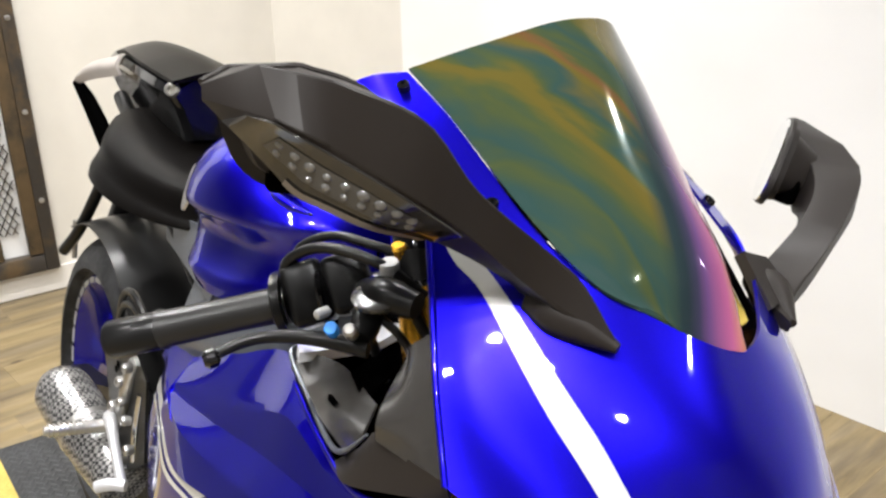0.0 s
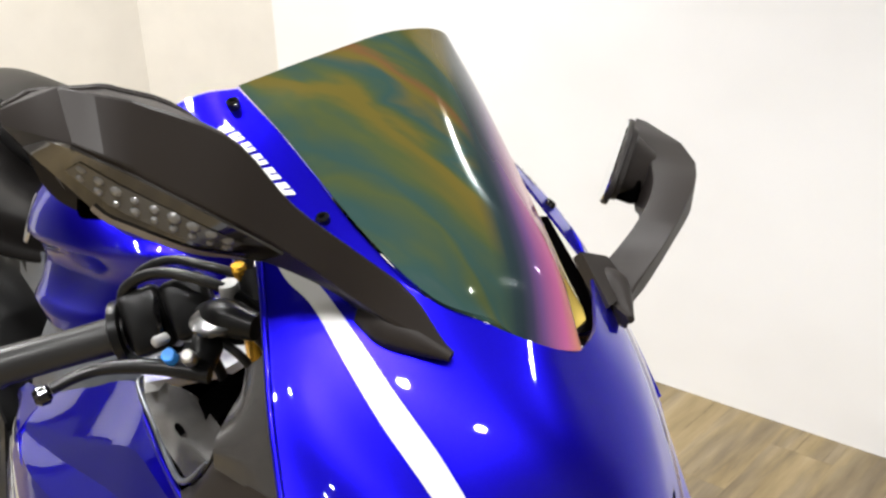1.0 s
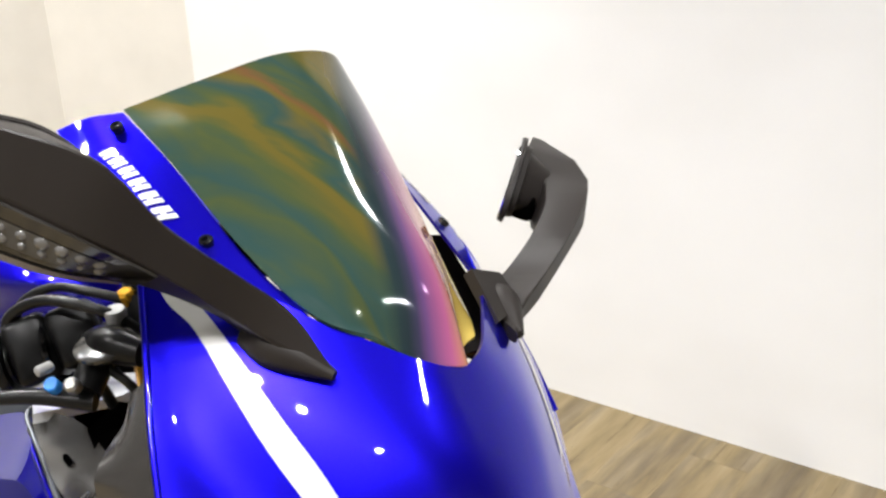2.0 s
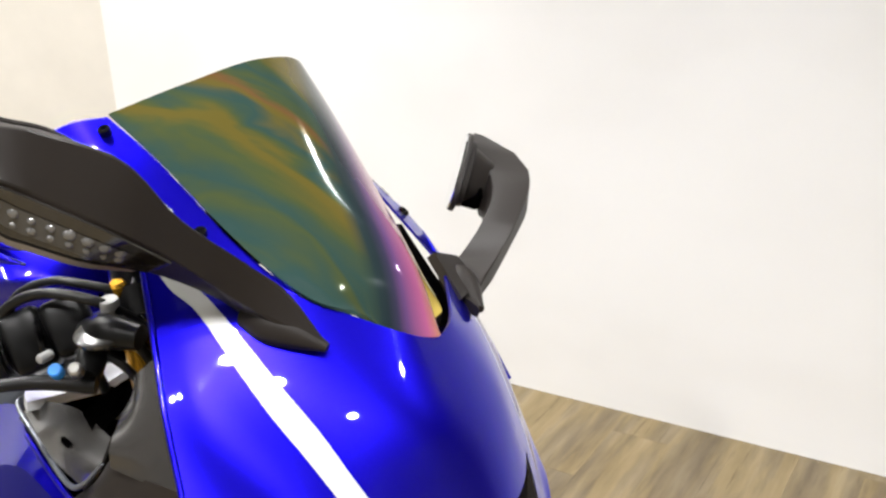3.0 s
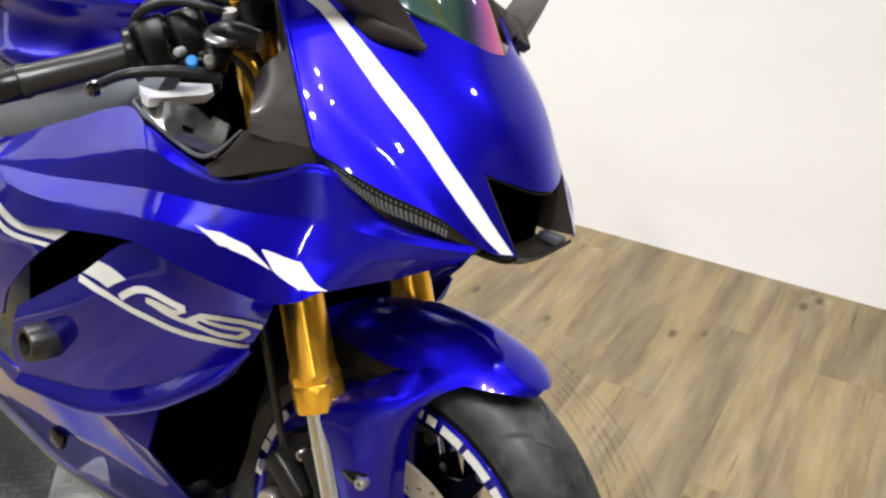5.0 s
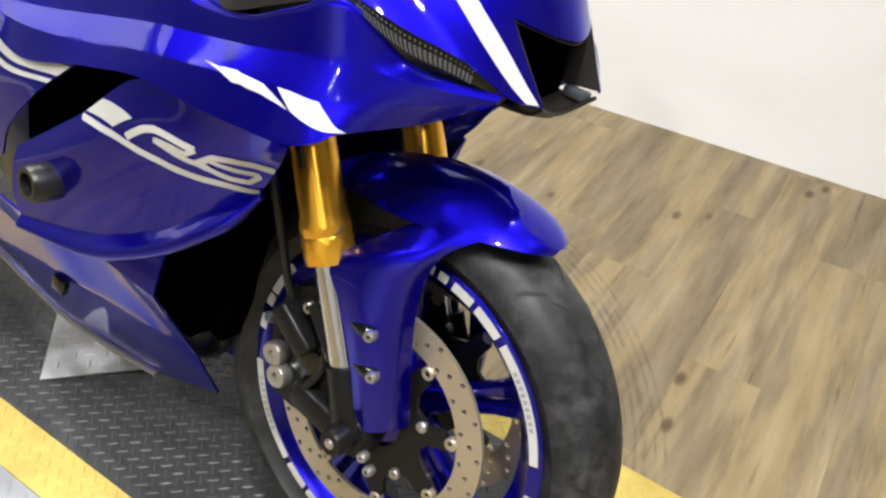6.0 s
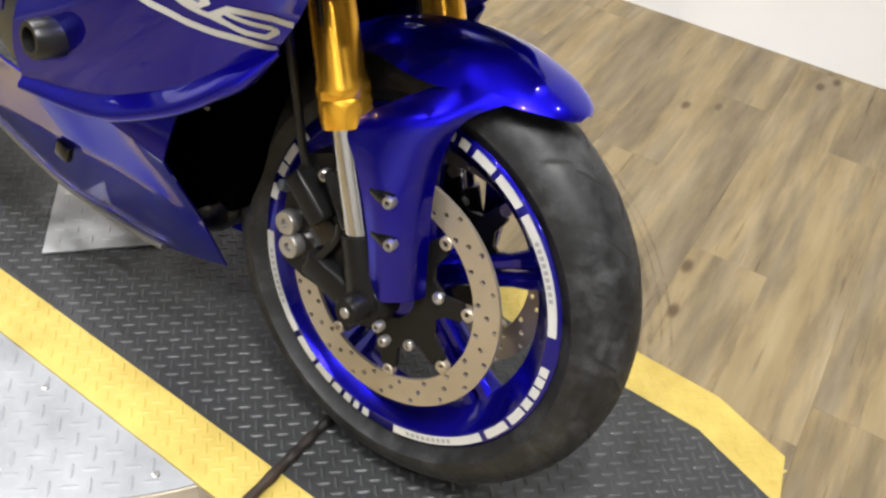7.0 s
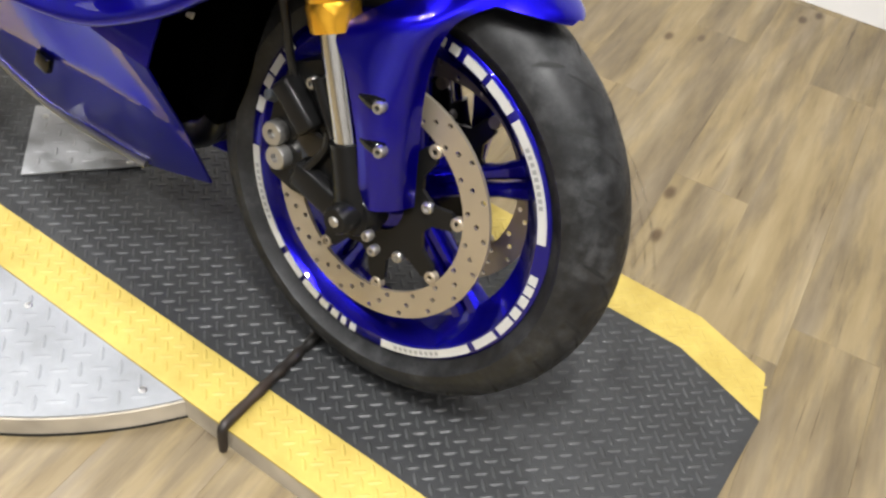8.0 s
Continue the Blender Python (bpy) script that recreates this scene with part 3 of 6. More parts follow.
bike_turn = pose(0, 0, 0, 0, 0, YAW_DEG) @ pose(0, 0, 0, LEAN_DEG, 0, 0)
bike = new("motorcycle")
bike.matrix_world = Matrix.Translation((0, 0, AXLE_Z)) @ bike_turn @ Matrix.Translation((0, 0, -AXLE_Z))
tagged(bike, "blue sport motorcycle with gold forks leaning on its side stand", "motorcycle")


# ---- wheels ----
def ring(profile, centre, steps=96):
    """A profile of (radius, y) turned round the axle at centre (x, z)."""
    cx, cz = centre
    loops = []
    for a in np.linspace(0, 2 * math.pi, steps, endpoint=False):
        loops.append([(cx + r * math.cos(a), y, cz + r * math.sin(a)) for r, y in profile])
    bm = bmesh.new()
    rows = [[bm.verts.new(p) for p in loop] for loop in loops]
    n = len(profile)
    for i in range(steps):
        r, q = rows[i], rows[(i + 1) % steps]
        for k in range(n):
            bm.faces.new((r[k], r[(k + 1) % n], q[(k + 1) % n], q[k]))
    return bm


def tyre_profile(radius, width, rim_r):
    crown = []
    for a in np.linspace(-math.pi * 0.5, math.pi * 0.5, 15):
        y = math.sin(a) * width / 2
        r = radius - (1 - math.cos(a)) * width * 0.42
        crown.append((r, y))
    bead = 0.7 * width / 2
    return [(rim_r - 0.004, -bead)] + [(rim_r + 0.012, -bead - 0.006)] + crown + [(rim_r + 0.012, bead + 0.006), (rim_r - 0.004, bead)]


def rim_profile(rim_r, half):
    return [(rim_r, -half), (rim_r + 0.004, -half + 0.003), (rim_r - 0.006, -half + 0.012), (rim_r - 0.014, -half + 0.02), (rim_r - 0.03, -0.012), (rim_r - 0.03, 0.012),
            (rim_r - 0.014, half - 0.02), (rim_r - 0.006, half - 0.012), (rim_r + 0.004, half - 0.003), (rim_r, half),
            (rim_r - 0.014, half), (rim_r - 0.026, half - 0.018), (rim_r - 0.045, 0.014), (rim_r - 0.045, -0.014), (rim_r - 0.026, -half + 0.018), (rim_r - 0.014, -half)]


def wheel(name, centre, radius, width, rim_r, half, spokes, spin, spoke_mat):
    cx, cz = centre
    w = part(name, ring(rim_profile(rim_r, half), centre), spoke_mat, bike, "blue cast wheel with white rim tape")
    part("tyre", ring(tyre_profile(radius, width, rim_r), centre, 120), RUBBER, w, "worn black road tyre")
    part("hub", stack((cx, -0.062, cz), (0, 1, 0), [(0, 0.026), (0, 0.042), (0.02, 0.044), (0.045, 0.034), (0.079, 0.034), (0.104, 0.044), (0.124, 0.042), (0.124, 0.026)], 28), spoke_mat, w)
    for k in range(spokes):
        a = math.radians(spin + 360 / spokes * k)
        for off in (-0.075, 0.075):
            p0 = (cx + 0.036 * math.cos(a + off * 2.2), 0, cz + 0.036 * math.sin(a + off * 2.2))
            p2 = (cx + (rim_r - 0.038) * math.cos(a + off), 0, cz + (rim_r - 0.038) * math.sin(a + off))
            d = np.array(p2) - np.array(p0)
            d /= np.linalg.norm(d)
            s = np.cross(d, (0, 1, 0))
            loops = []
            for t, wd, dp in ((0, 0.013, 0.020), (0.3, 0.009, 0.016), (0.7, 0.008, 0.015), (1.0, 0.013, 0.018)):
                c = np.array(p0) + t * (np.array(p2) - np.array(p0))
                loops.append([c + s * wd * ca + np.array((0, 1, 0)) * dp * sa for ca, sa in ((1, 0.6), (0.5, 1), (-0.5, 1), (-1, 0.6), (-1, -0.6), (-0.5, -1), (0.5, -1), (1, -0.6))])
            part("spoke", loft(loops), spoke_mat, w)
    return w


def rim_tape(parent, centre, rim_r, half, side, spans):
    """White reflective tape pieces on the rim's flank: spans of degrees."""
    cx, cz = centre
    for a0, a1 in spans:
        n = max(3, int(abs(a1 - a0) / 3))
        bm = bmesh.new()
        rows = []
        for a in np.linspace(math.radians(a0), math.radians(a1), n):
            rows.append([bm.verts.new((cx + r * math.cos(a), side * y, cz + r * math.sin(a))) for r, y in ((rim_r - 0.0008, half + 0.0014), (rim_r - 0.0120, half + 0.0014), (rim_r - 0.0120, half + 0.0004), (rim_r - 0.0008, half + 0.0004))])
        for p, q in zip(rows, rows[1:]):
            for k in range(4):
                bm.faces.new((p[k], p[(k + 1) % 4], q[(k + 1) % 4], q[k]))
        part("rim_tape", bm, WHITE_DECAL, parent, "white reflective rim tape")


FW = (0.0, AXLE_Z)
RIM_R = 0.2245
front = wheel("front_wheel", FW, 0.297, 0.120, RIM_R, 0.050, 5, 30, RIM_BLUE)
TAPE = [(13, 51.5), (54.3, 65), (67, 75), (77.4, 80.8), (82.8, 85.2), (-1.5, 1.8), (-5.7, -2.3), (-10.5, -6.7), (-15.9, -12), (-24.4, -17.2), (-36.6, -26.5), (-77.6, -39.3),
        (-91.8, -89.2), (-96, -93.8), (-100.9, -97.7), (-106.8, -102.7), (-116.1, -108.1), (-128.1, -117.9), (-169.8, -130.6), (171.2, 176.9), (161.7, 166.6), (152.3, 160.6), (145.3, 150.5)]
rim_tape(front, FW, RIM_R, 0.050, -1, TAPE)
rim_tape(front, FW, RIM_R, 0.050, 1, TAPE)

PRINT_GREY = plain("tape_print", (0.22, 0.22, 0.22), 0.5, vary=0.05, bumpy=0.0)
for a0, a1 in ((24, 44), (-72, -52), (-163, -141)):
    for side in (-1, 1):
        bm = bmesh.new()
        n = 9
        for k in range(n):
            b0 = a0 + (a1 - a0) * k / n
            b1 = b0 + (a1 - a0) / n * 0.62
            vs = [bm.verts.new((r * math.cos(math.radians(w)), side * 0.0518, AXLE_Z + r * math.sin(math.radians(w)))) for r, w in ((0.2205, b0), (0.2205, b1), (0.2150, b1), (0.2150, b0))]
            bm.faces.new(vs)
        part("tape_print", bm, PRINT_GREY, front, "grey lettering drawn as plain bars", smooth=False)


def tyre_grooves(parent, centre, radius, width, turns):
    """Slanting sipes cut across the shoulders of the tread."""
    cx, cz = centre
    for k in range(turns):
        for side in (-1, 1):
            for start, stop, lead in ((0.10, 0.50, 0.10), (0.46, 0.86, 0.07)):
                bm = bmesh.new()
                prev = None
                a0 = 2 * math.pi * (k + (0.5 if side > 0 else 0) + (0.45 if start > 0.3 else 0)) / turns
                for f in np.linspace(0, 1, 7):
                    w = side * (start + (stop - start) * f)
                    t = math.asin(max(-1, min(1, w)))
                    y, r = math.sin(t) * width / 2, radius - (1 - math.cos(t)) * width * 0.42 + 0.00025
                    thin = 0.0036 * math.sin(math.pi * (0.12 + 0.76 * f)) / radius
                    a = a0 + lead * f
                    pair = [bm.verts.new((cx + r * math.cos(a + q), y, cz + r * math.sin(a + q))) for q in (-thin, thin)]
                    if prev:
                        bm.faces.new((prev[0], prev[1], pair[1], pair[0]))
                    prev = pair
                part("sipe", bm, SIPE, parent, smooth=False)


SIPE = plain("tyre_groove", (0.006, 0.006, 0.006), 0.8, vary=0.1, bumpy=0.0)
tyre_grooves(front, FW, 0.297, 0.120, 22)

RW = (-1.375, 0.312)
rear = wheel("rear_wheel", RW, 0.312, 0.178, 0.2195, 0.070, 5, 10, RIM_BLUE)
rim_tape(rear, RW, 0.2195, 0.070, -1, [(k, k + 9) for k in range(0, 360, 12)])


def brake_disc(side):
    """A floating disc with holes, its carrier and the buttons between."""
    y = 0.066 * side
    cx, cz = FW
    outer, inner, th = 0.160, 0.124, 0.0025
    bm = bmesh.new()
    steps = 60
    hole_r = 0.0036
    # rotor: sectors with a round hole in each
    rows = (0.131, 0.142, 0.153)
    cell = 2 * math.pi / steps
    for i in range(steps):
        a = i * cell
        band = [(inner, 0.1365), (0.1365, 0.1475), (0.1475, outer)]
        for k, (r0, r1) in enumerate(band):
            has = (i + k) % 3 == 0
            quad = [(r0, a), (r1, a), (r1, a + cell), (r0, a + cell)]
            pts = [(r * math.cos(w), r * math.sin(w)) for r, w in quad]
            if not has:
                for yy, rev in ((y - th, False), (y + th, True)):
                    vs = [bm.verts.new((cx + p[0], yy, cz + p[1])) for p in pts]
                    bm.faces.new(vs[::-1] if rev else vs)
                continue
            rm, am = (r0 + r1) / 2, a + cell / 2
            c = (rm * math.cos(am), rm * math.sin(am))
            n = 12
            rim_pts = [tuple(pts[e][s] + (pts[(e + 1) % 4][s] - pts[e][s]) * f / 3 for s in (0, 1)) for e in range(4) for f in range(3)]
            circle = []
            for p in rim_pts:
                d = math.hypot(p[0] - c[0], p[1] - c[1])
                circle.append((c[0] + hole_r * (p[0] - c[0]) / d, c[1] + hole_r * (p[1] - c[1]) / d))
            for yy in (y - th, y + th):
                ci = [bm.verts.new((cx + p[0], yy, cz + p[1])) for p in circle]
                co = [bm.verts.new((cx + p[0], yy, cz + p[1])) for p in rim_pts]
                for q in range(n):
                    bm.faces.new((ci[q], ci[(q + 1) % n], co[(q + 1) % n], co[q]))
            for q in range(n):
                p0, p1 = circle[q], circle[(q + 1) % n]
                vs = [bm.verts.new((cx + p[0], yy, cz + p[1])) for p, yy in ((p0, y - th), (p1, y - th), (p1, y + th), (p0, y + th))]
                bm.faces.new(vs)
    for r in (inner, outer):
        for i in range(steps):
            w0, w1 = i * cell, (i + 1) * cell
            vs = [bm.verts.new((cx + r * math.cos(w), yy, cz + r * math.sin(w))) for w, yy in ((w0, y - th), (w1, y - th), (w1, y + th), (w0, y + th))]
            bm.faces.new(vs)
    bmesh.ops.remove_doubles(bm, verts=bm.verts, dist=2e-6)
    disc = part("brake_disc", bm, DISC_STEEL, front, "drilled steel brake disc", sharp=30)
    # carrier: a star of black alloy with arms to the buttons
    pts = []
    arms = 8
    first = math.radians(13.5)
    for k in range(arms):
        a = first + 2 * math.pi * k / arms
        for r, o in ((0.072, -0.36), (0.082, -0.17), (0.108, -0.11), (0.118, 0), (0.108, 0.11), (0.082, 0.17)):
            pts.append((cx + r * math.cos(a + o), cz + r * math.sin(a + o)))
    bm = bmesh.new()
    ring_in = [(cx + 0.040 * math.cos(math.atan2(p[1] - cz, p[0] - cx)), cz + 0.040 * math.sin(math.atan2(p[1] - cz, p[0] - cx))) for p in pts]
    n = len(pts)
    lay = {}
    for yy in (y - 0.003, y + 0.003):
        lay[yy] = ([bm.verts.new((p[0], yy, p[1])) for p in pts], [bm.verts.new((p[0], yy, p[1])) for p in ring_in])
    (ao, ai), (bo, bi) = lay.values()
    for q in range(n):
        w = (q + 1) % n
        for f in ((ao[q], ao[w], ai[w], ai[q]), (bo[q], bi[q], bi[w], bo[w]), (ao[q], bo[q], bo[w], ao[w]), (ai[q], ai[w], bi[w], bi[q])):
            bm.faces.new(f)
    part("disc_carrier", bm, SATIN_BLACK, front, "black disc carrier", smooth=False)
    for k in range(arms):
        a = first + 2 * math.pi * k / arms
        part("disc_button", stack((cx + 0.1165 * math.cos(a), y, cz + 0.1165 * math.sin(a)), (0, side, 0), [(-0.004, 0.0085), (0.0045, 0.0085), (0.0055, 0.0075), (0.0055, 0.0045), (0.002, 0.004), (0.002, 0)], 18), DISC_STEEL, disc)
    for k in range(5):
        a = math.radians(21.5) + 2 * math.pi * k / 5
        part("disc_bolt", bolt((cx + 0.076 * math.cos(a), y + 0.003 * side, cz + 0.076 * math.sin(a)), (0, side, 0), 0.0075, 0.006), STEEL, disc)


brake_disc(-1)
brake_disc(1)


# ---- front fork ----
FORK_DIR = np.array([-0.4185, 0, 1.0])
FORK_DIR /= np.linalg.norm(FORK_DIR)


def fork_point(z, y, back=0.0):
    s = (z - AXLE_Z) / FORK_DIR[2]
    return np.array([0.0 - back, y, AXLE_Z]) + FORK_DIR * s


for side in (-1, 1):
    y = 0.104 * side
    low = fork_point(0.345, y)
    part("fork_tube", stack(low, FORK_DIR, [(0, 0.0205), (0.30, 0.0205)], 28), CHROME, bike, "polished chrome fork tube")
    g0 = fork_point(0.492, y)
    L = (0.905 - 0.492) / FORK_DIR[2]
    part("fork_leg", stack(g0, FORK_DIR, [(0.0, 0.0225), (0.0, 0.0300), (0.012, 0.0312), (0.028, 0.0312), (0.033, 0.0296), (0.037, 0.0312), (0.046, 0.0312), (0.056, 0.0278), (0.20, 0.0272), (0.215, 0.0265), (L - 0.02, 0.0265), (L, 0.0255)], 36), GOLD, bike, "gold anodised fork leg")
    part("fork_sleeve", stack(fork_point(0.900, y), FORK_DIR, [(0, 0.0275), (0.052, 0.0275), (0.057, 0.024)], 28), GLOSS_BLACK, bike, "black upper fork sleeve")
    cap = fork_point(0.952, y)
    part("fork_cap", stack(cap, FORK_DIR, [(0, 0.024), (0.008, 0.024), (0.008, 0.013), (0.02, 0.013), (0.02, 0.0)], 6), GLOSS_BLACK, bike, "black fork top cap")
    part("leg_groove", tube([fork_point(z, y) + np.array((0.006, side * 0.0262, 0.0)) for z in (0.600, 0.622, 0.644)], [0.0036, 0.0042, 0.0036], 8, 10), GLOSS_BLACK, bike, "dark groove in the gold leg")
    # foot with the axle clamp
    axis = np.array((0, side, 0))
    foot = part("axle_bracket", stack(fork_point(0.375, y), -FORK_DIR, [(0, 0.0205), (0.001, 0.0255), (0.03, 0.0265), (0.075, 0.03), (0.11, 0.024), (0.118, 0.0)], 24), SATIN_BLACK, bike, "black fork foot")
    part("axle_clamp", stack((0, y - side * 0.02, AXLE_Z), axis, [(0, 0.030), (0.036, 0.030), (0.040, 0.027), (0.040, 0)], 28), SATIN_BLACK, foot)
    part("axle_end", stack((0, y + side * 0.018, AXLE_Z), axis, [(0, 0.019), (0.026, 0.018), (0.031, 0.015), (0.031, 0.007), (0.022, 0.006), (0.022, 0)], 20), SATIN_BLACK, foot, "black axle end cap")
    part("axle_insert", stack((0, y + side * 0.040, AXLE_Z), axis, [(0, 0.0068), (0.010, 0.0068), (0.0115, 0.005), (0.0115, 0)], 10), STEEL, foot)
    for k, dz in enumerate((-0.022, -0.036)):
        part("clamp_bolt", bolt((0.034 + 0.012 * k, y + side * 0.022, AXLE_Z + dz + 0.012), (0, side, 0), 0.0068, 0.008), STEEL, foot)
    # caliper behind the leg
    cal = part("brake_caliper", loft([[(px, y - side * 0.036 + side * dy, pz) for px, pz in
                                       ((-0.065, 0.440), (-0.100, 0.446), (-0.140, 0.425), (-0.158, 0.375), (-0.160, 0.318), (-0.148, 0.270), (-0.112, 0.262), (-0.065, 0.262), (-0.030, 0.285), (-0.02, 0.33), (-0.045, 0.39))]
                                      for dy in (-0.022, 0.03)]), SATIN_BLACK, bike, "black radial brake caliper")
    part("caliper_bridge", box((-0.112, y + side * 0.004, 0.385), (0.070, 0.032, 0.030), (0, 38, 0), 0.006, 3), SATIN_BLACK, cal)
    part("caliper_rib", tube([(-0.062, y + side * 0.004, 0.372), (-0.064, y + side * 0.004, 0.345), (-0.088, y + side * 0.004, 0.306), (-0.105, y + side * 0.004, 0.292)], 0.0055, 14, 8), SATIN_BLACK, cal)
    part("caliper_window", box((-0.092, y - side * 0.0045, 0.338), (0.042, 0.004, 0.050), (0, 25, 0), 0.002), GLOSS_BLACK, cal)
    part("caliper_foot", box((-0.062, y - side * 0.002, 0.288), (0.085, 0.026, 0.040), (0, 12, 0), 0.008, 3), SATIN_BLACK, cal)
    part("bleed_nipple", stack((-0.158, y - side * 0.006, 0.372), (-0.3, side, 0.3), [(0, 0.008), (0.012, 0.007), (0.014, 0.004), (0.014, 0)], 10), ALLOY, cal)
    for bx, bz in ((-0.142, 0.331), (-0.131, 0.302)):
        part("piston_cap", stack((bx, y - side * 0.008, bz), axis, [(0, 0.016), (0.015, 0.016), (0.018, 0.0145), (0.018, 0.006), (0.012, 0.005), (0.012, 0)], 24), STEEL, cal, "bright round caliper cap")
    part("caliper_bolt", bolt((-0.100, y - side * 0.004, 0.418), (0, side, 0), 0.008, 0.01), STEEL, cal)
    part("caliper_arm", tube([(-0.09, y, 0.43), (-0.07, y, 0.40), (-0.045, y + side * 0.004, 0.375)], 0.013, 8, 10), SATIN_BLACK, cal)

# ---- front mudguard ----
def guard_section(a, half, drop, r):
    """Across the tyre at the angle a: the crown and the turned-down edge."""
    pts = []
    for w in (-1, -0.93, -0.75, -0.45, 0, 0.45, 0.75, 0.93, 1):
        rr = r - drop * (abs(w) ** 2.6)
        pts.append((rr * math.cos(a), half * w, AXLE_Z + rr * math.sin(a)))
    return pts


crown = Skin([guard_section(math.radians(a), h, d, r) for a, h, d, r in
              ((62.5, 0.012, 0.003, 0.320), (64, 0.032, 0.008, 0.323), (67.5, 0.052, 0.016, 0.325), (73, 0.067, 0.028, 0.326), (83, 0.076, 0.045, 0.326), (95, 0.079, 0.048, 0.322), (110, 0.072, 0.030, 0.319), (126, 0.066, 0.028, 0.317))], 40, 25)
mudguard = part("front_mudguard", crown.mesh(0.003, 1.0), BLUE, bike, "glossy blue front mudguard")
for side in (-1, 1):
    cheek = Skin([[(0.094, -0.064, 0.590), (0.066, -0.071, 0.590), (0.034, -0.073, 0.586), (-0.004, -0.074, 0.566)],
                  [(0.066, -0.082, 0.568), (0.046, -0.090, 0.566), (0.014, -0.094, 0.557), (-0.034, -0.092, 0.541)],
                  [(0.050, -0.088, 0.546), (0.034, -0.107, 0.542), (-0.004, -0.117, 0.534), (-0.056, -0.111, 0.519)],
                  [(0.038, -0.086, 0.505), (0.028, -0.112, 0.503), (-0.010, -0.126, 0.497), (-0.070, -0.120, 0.494)],
                  [(0.039, -0.086, 0.455), (0.030, -0.114, 0.452), (0.002, -0.131, 0.448), (-0.040, -0.127, 0.458)],
                  [(0.048, -0.084, 0.390), (0.040, -0.112, 0.388), (0.016, -0.129, 0.386), (-0.010, -0.127, 0.392)],
                  [(0.056, -0.076, 0.320), (0.047, -0.100, 0.318), (0.028, -0.120, 0.315), (0.009, -0.122, 0.314)]], 40, 20)
    guard = part("fork_guard", cheek.mesh(0.003, -1.0, side > 0), BLUE, mudguard, "blue fork guard")
    for bx, by, bz in ((0.013, 0.129, 0.448), (0.025, 0.127, 0.398)):
        part("guard_bolt", bolt((bx, side * by, bz), (0.1, side, 0), 0.0075, 0.009), STEEL, guard)
        part("bolt_recess", tube([(bx - 0.030, side * (by - 0.0025), bz), (bx - 0.014, side * (by - 0.0030), bz), (bx + 0.002, side * (by - 0.0045), bz)], [0.005, 0.0098, 0.0098], 10, 16), GLOSS_BLACK, guard)

# ---- nose fairing ----
NOSE_EDGE = [[(-0.170, -0.170, 0.992), (-0.122, -0.188, 0.935), (-0.083, -0.203, 0.885), (-0.044, -0.213, 0.830)],
             [(-0.138, -0.150, 0.991), (-0.092, -0.177, 0.925), (-0.048, -0.186, 0.870), (0.010, -0.172, 0.801)],
             [(-0.100, -0.125, 0.984), (-0.052, -0.152, 0.912), (-0.006, -0.154, 0.850), (0.063, -0.132, 0.780)],
             [(-0.060, -0.100, 0.968), (-0.008, -0.118, 0.898), (0.038, -0.116, 0.835), (0.097, -0.096, 0.752)],
             [(-0.020, -0.062, 0.951), (0.032, -0.076, 0.888), (0.069, -0.080, 0.823), (0.116, -0.064, 0.745)],
             [(0.006, -0.032, 0.939), (0.060, -0.042, 0.874), (0.094, -0.042, 0.811), (0.124, -0.034, 0.740)]]
NOSE = Skin(NOSE_EDGE + [[(0.016, 0.0, 0.932), (0.072, 0.0, 0.868), (0.106, 0.0, 0.805), (0.128, 0.0, 0.735)]] + [flip(r) for r in NOSE_EDGE[::-1]], 97, 28)
nose_bm = NOSE.mesh(0.003, -1.0, False, lambda i, j: 32 <= i < 64 and j >= 18)
nose = part("nose_fairing", nose_bm, BLUE, bike, "glossy blue pointed nose fairing", sharp=60)
NOSE_SIDE = Skin(NOSE_EDGE[4::-1], 33, 28)
NOSE_SIDE.grid = NOSE.grid[32::-1]
for side in (-1, 1):
    inner_edge = [(1.0, 0.0), (0.841, 0.130), (0.679, 0.188), (0.525, 0.333), (0.404, 0.524), (0.341, 0.676), (0.299, 0.827), (0.235, 0.933), (0.152, 0.997)]
    outer_edge = [(0.921, 0.0), (0.748, 0.078), (0.608, 0.142), (0.426, 0.269), (0.289, 0.441), (0.212, 0.647), (0.137, 0.797), (0.088, 0.914), (0.040, 0.995)]
    keep = 6 if side > 0 else 9
    part("stripe", NOSE_SIDE.band(inner_edge[:keep], outer_edge[:keep], 0.0012, 1.0, side > 0), WHITE_DECAL, nose, "white stripe")

    rim = [tuple(p) for p in NOSE.grid[0, ::3]]
    part("edge_bead", tube([(p[0], -side * p[1], p[2]) for p in rim], 0.0028, 44, 10), BLUE, nose, "rounded blue panel edge")

# central intake below the nose
duct = part("nose_intake", Skin([[(0.068, -0.079, 0.822), (0.092, -0.073, 0.784), (0.114, -0.063, 0.746)], [(0.0, -0.066, 0.826), (0.01, -0.060, 0.785), (0.02, -0.054, 0.738)],
                                 [(-0.02, 0.0, 0.826), (-0.02, 0.0, 0.78), (-0.02, 0.0, 0.730)],
                                 [(0.0, 0.066, 0.826), (0.01, 0.060, 0.785), (0.02, 0.054, 0.738)], [(0.068, 0.079, 0.822), (0.092, 0.073, 0.784), (0.114, 0.063, 0.746)]], 24, 8).mesh(0.002), BLACK_PLASTIC, bike, "black ram air intake")
part("intake_roof", Skin([[(0.068, -0.079, 0.821), (-0.01, -0.066, 0.822)], [(0.104, 0.0, 0.802), (-0.03, 0.0, 0.822)], [(0.068, 0.079, 0.821), (-0.01, 0.066, 0.822)]], 20, 6).mesh(0.002), BLACK_PLASTIC, duct)
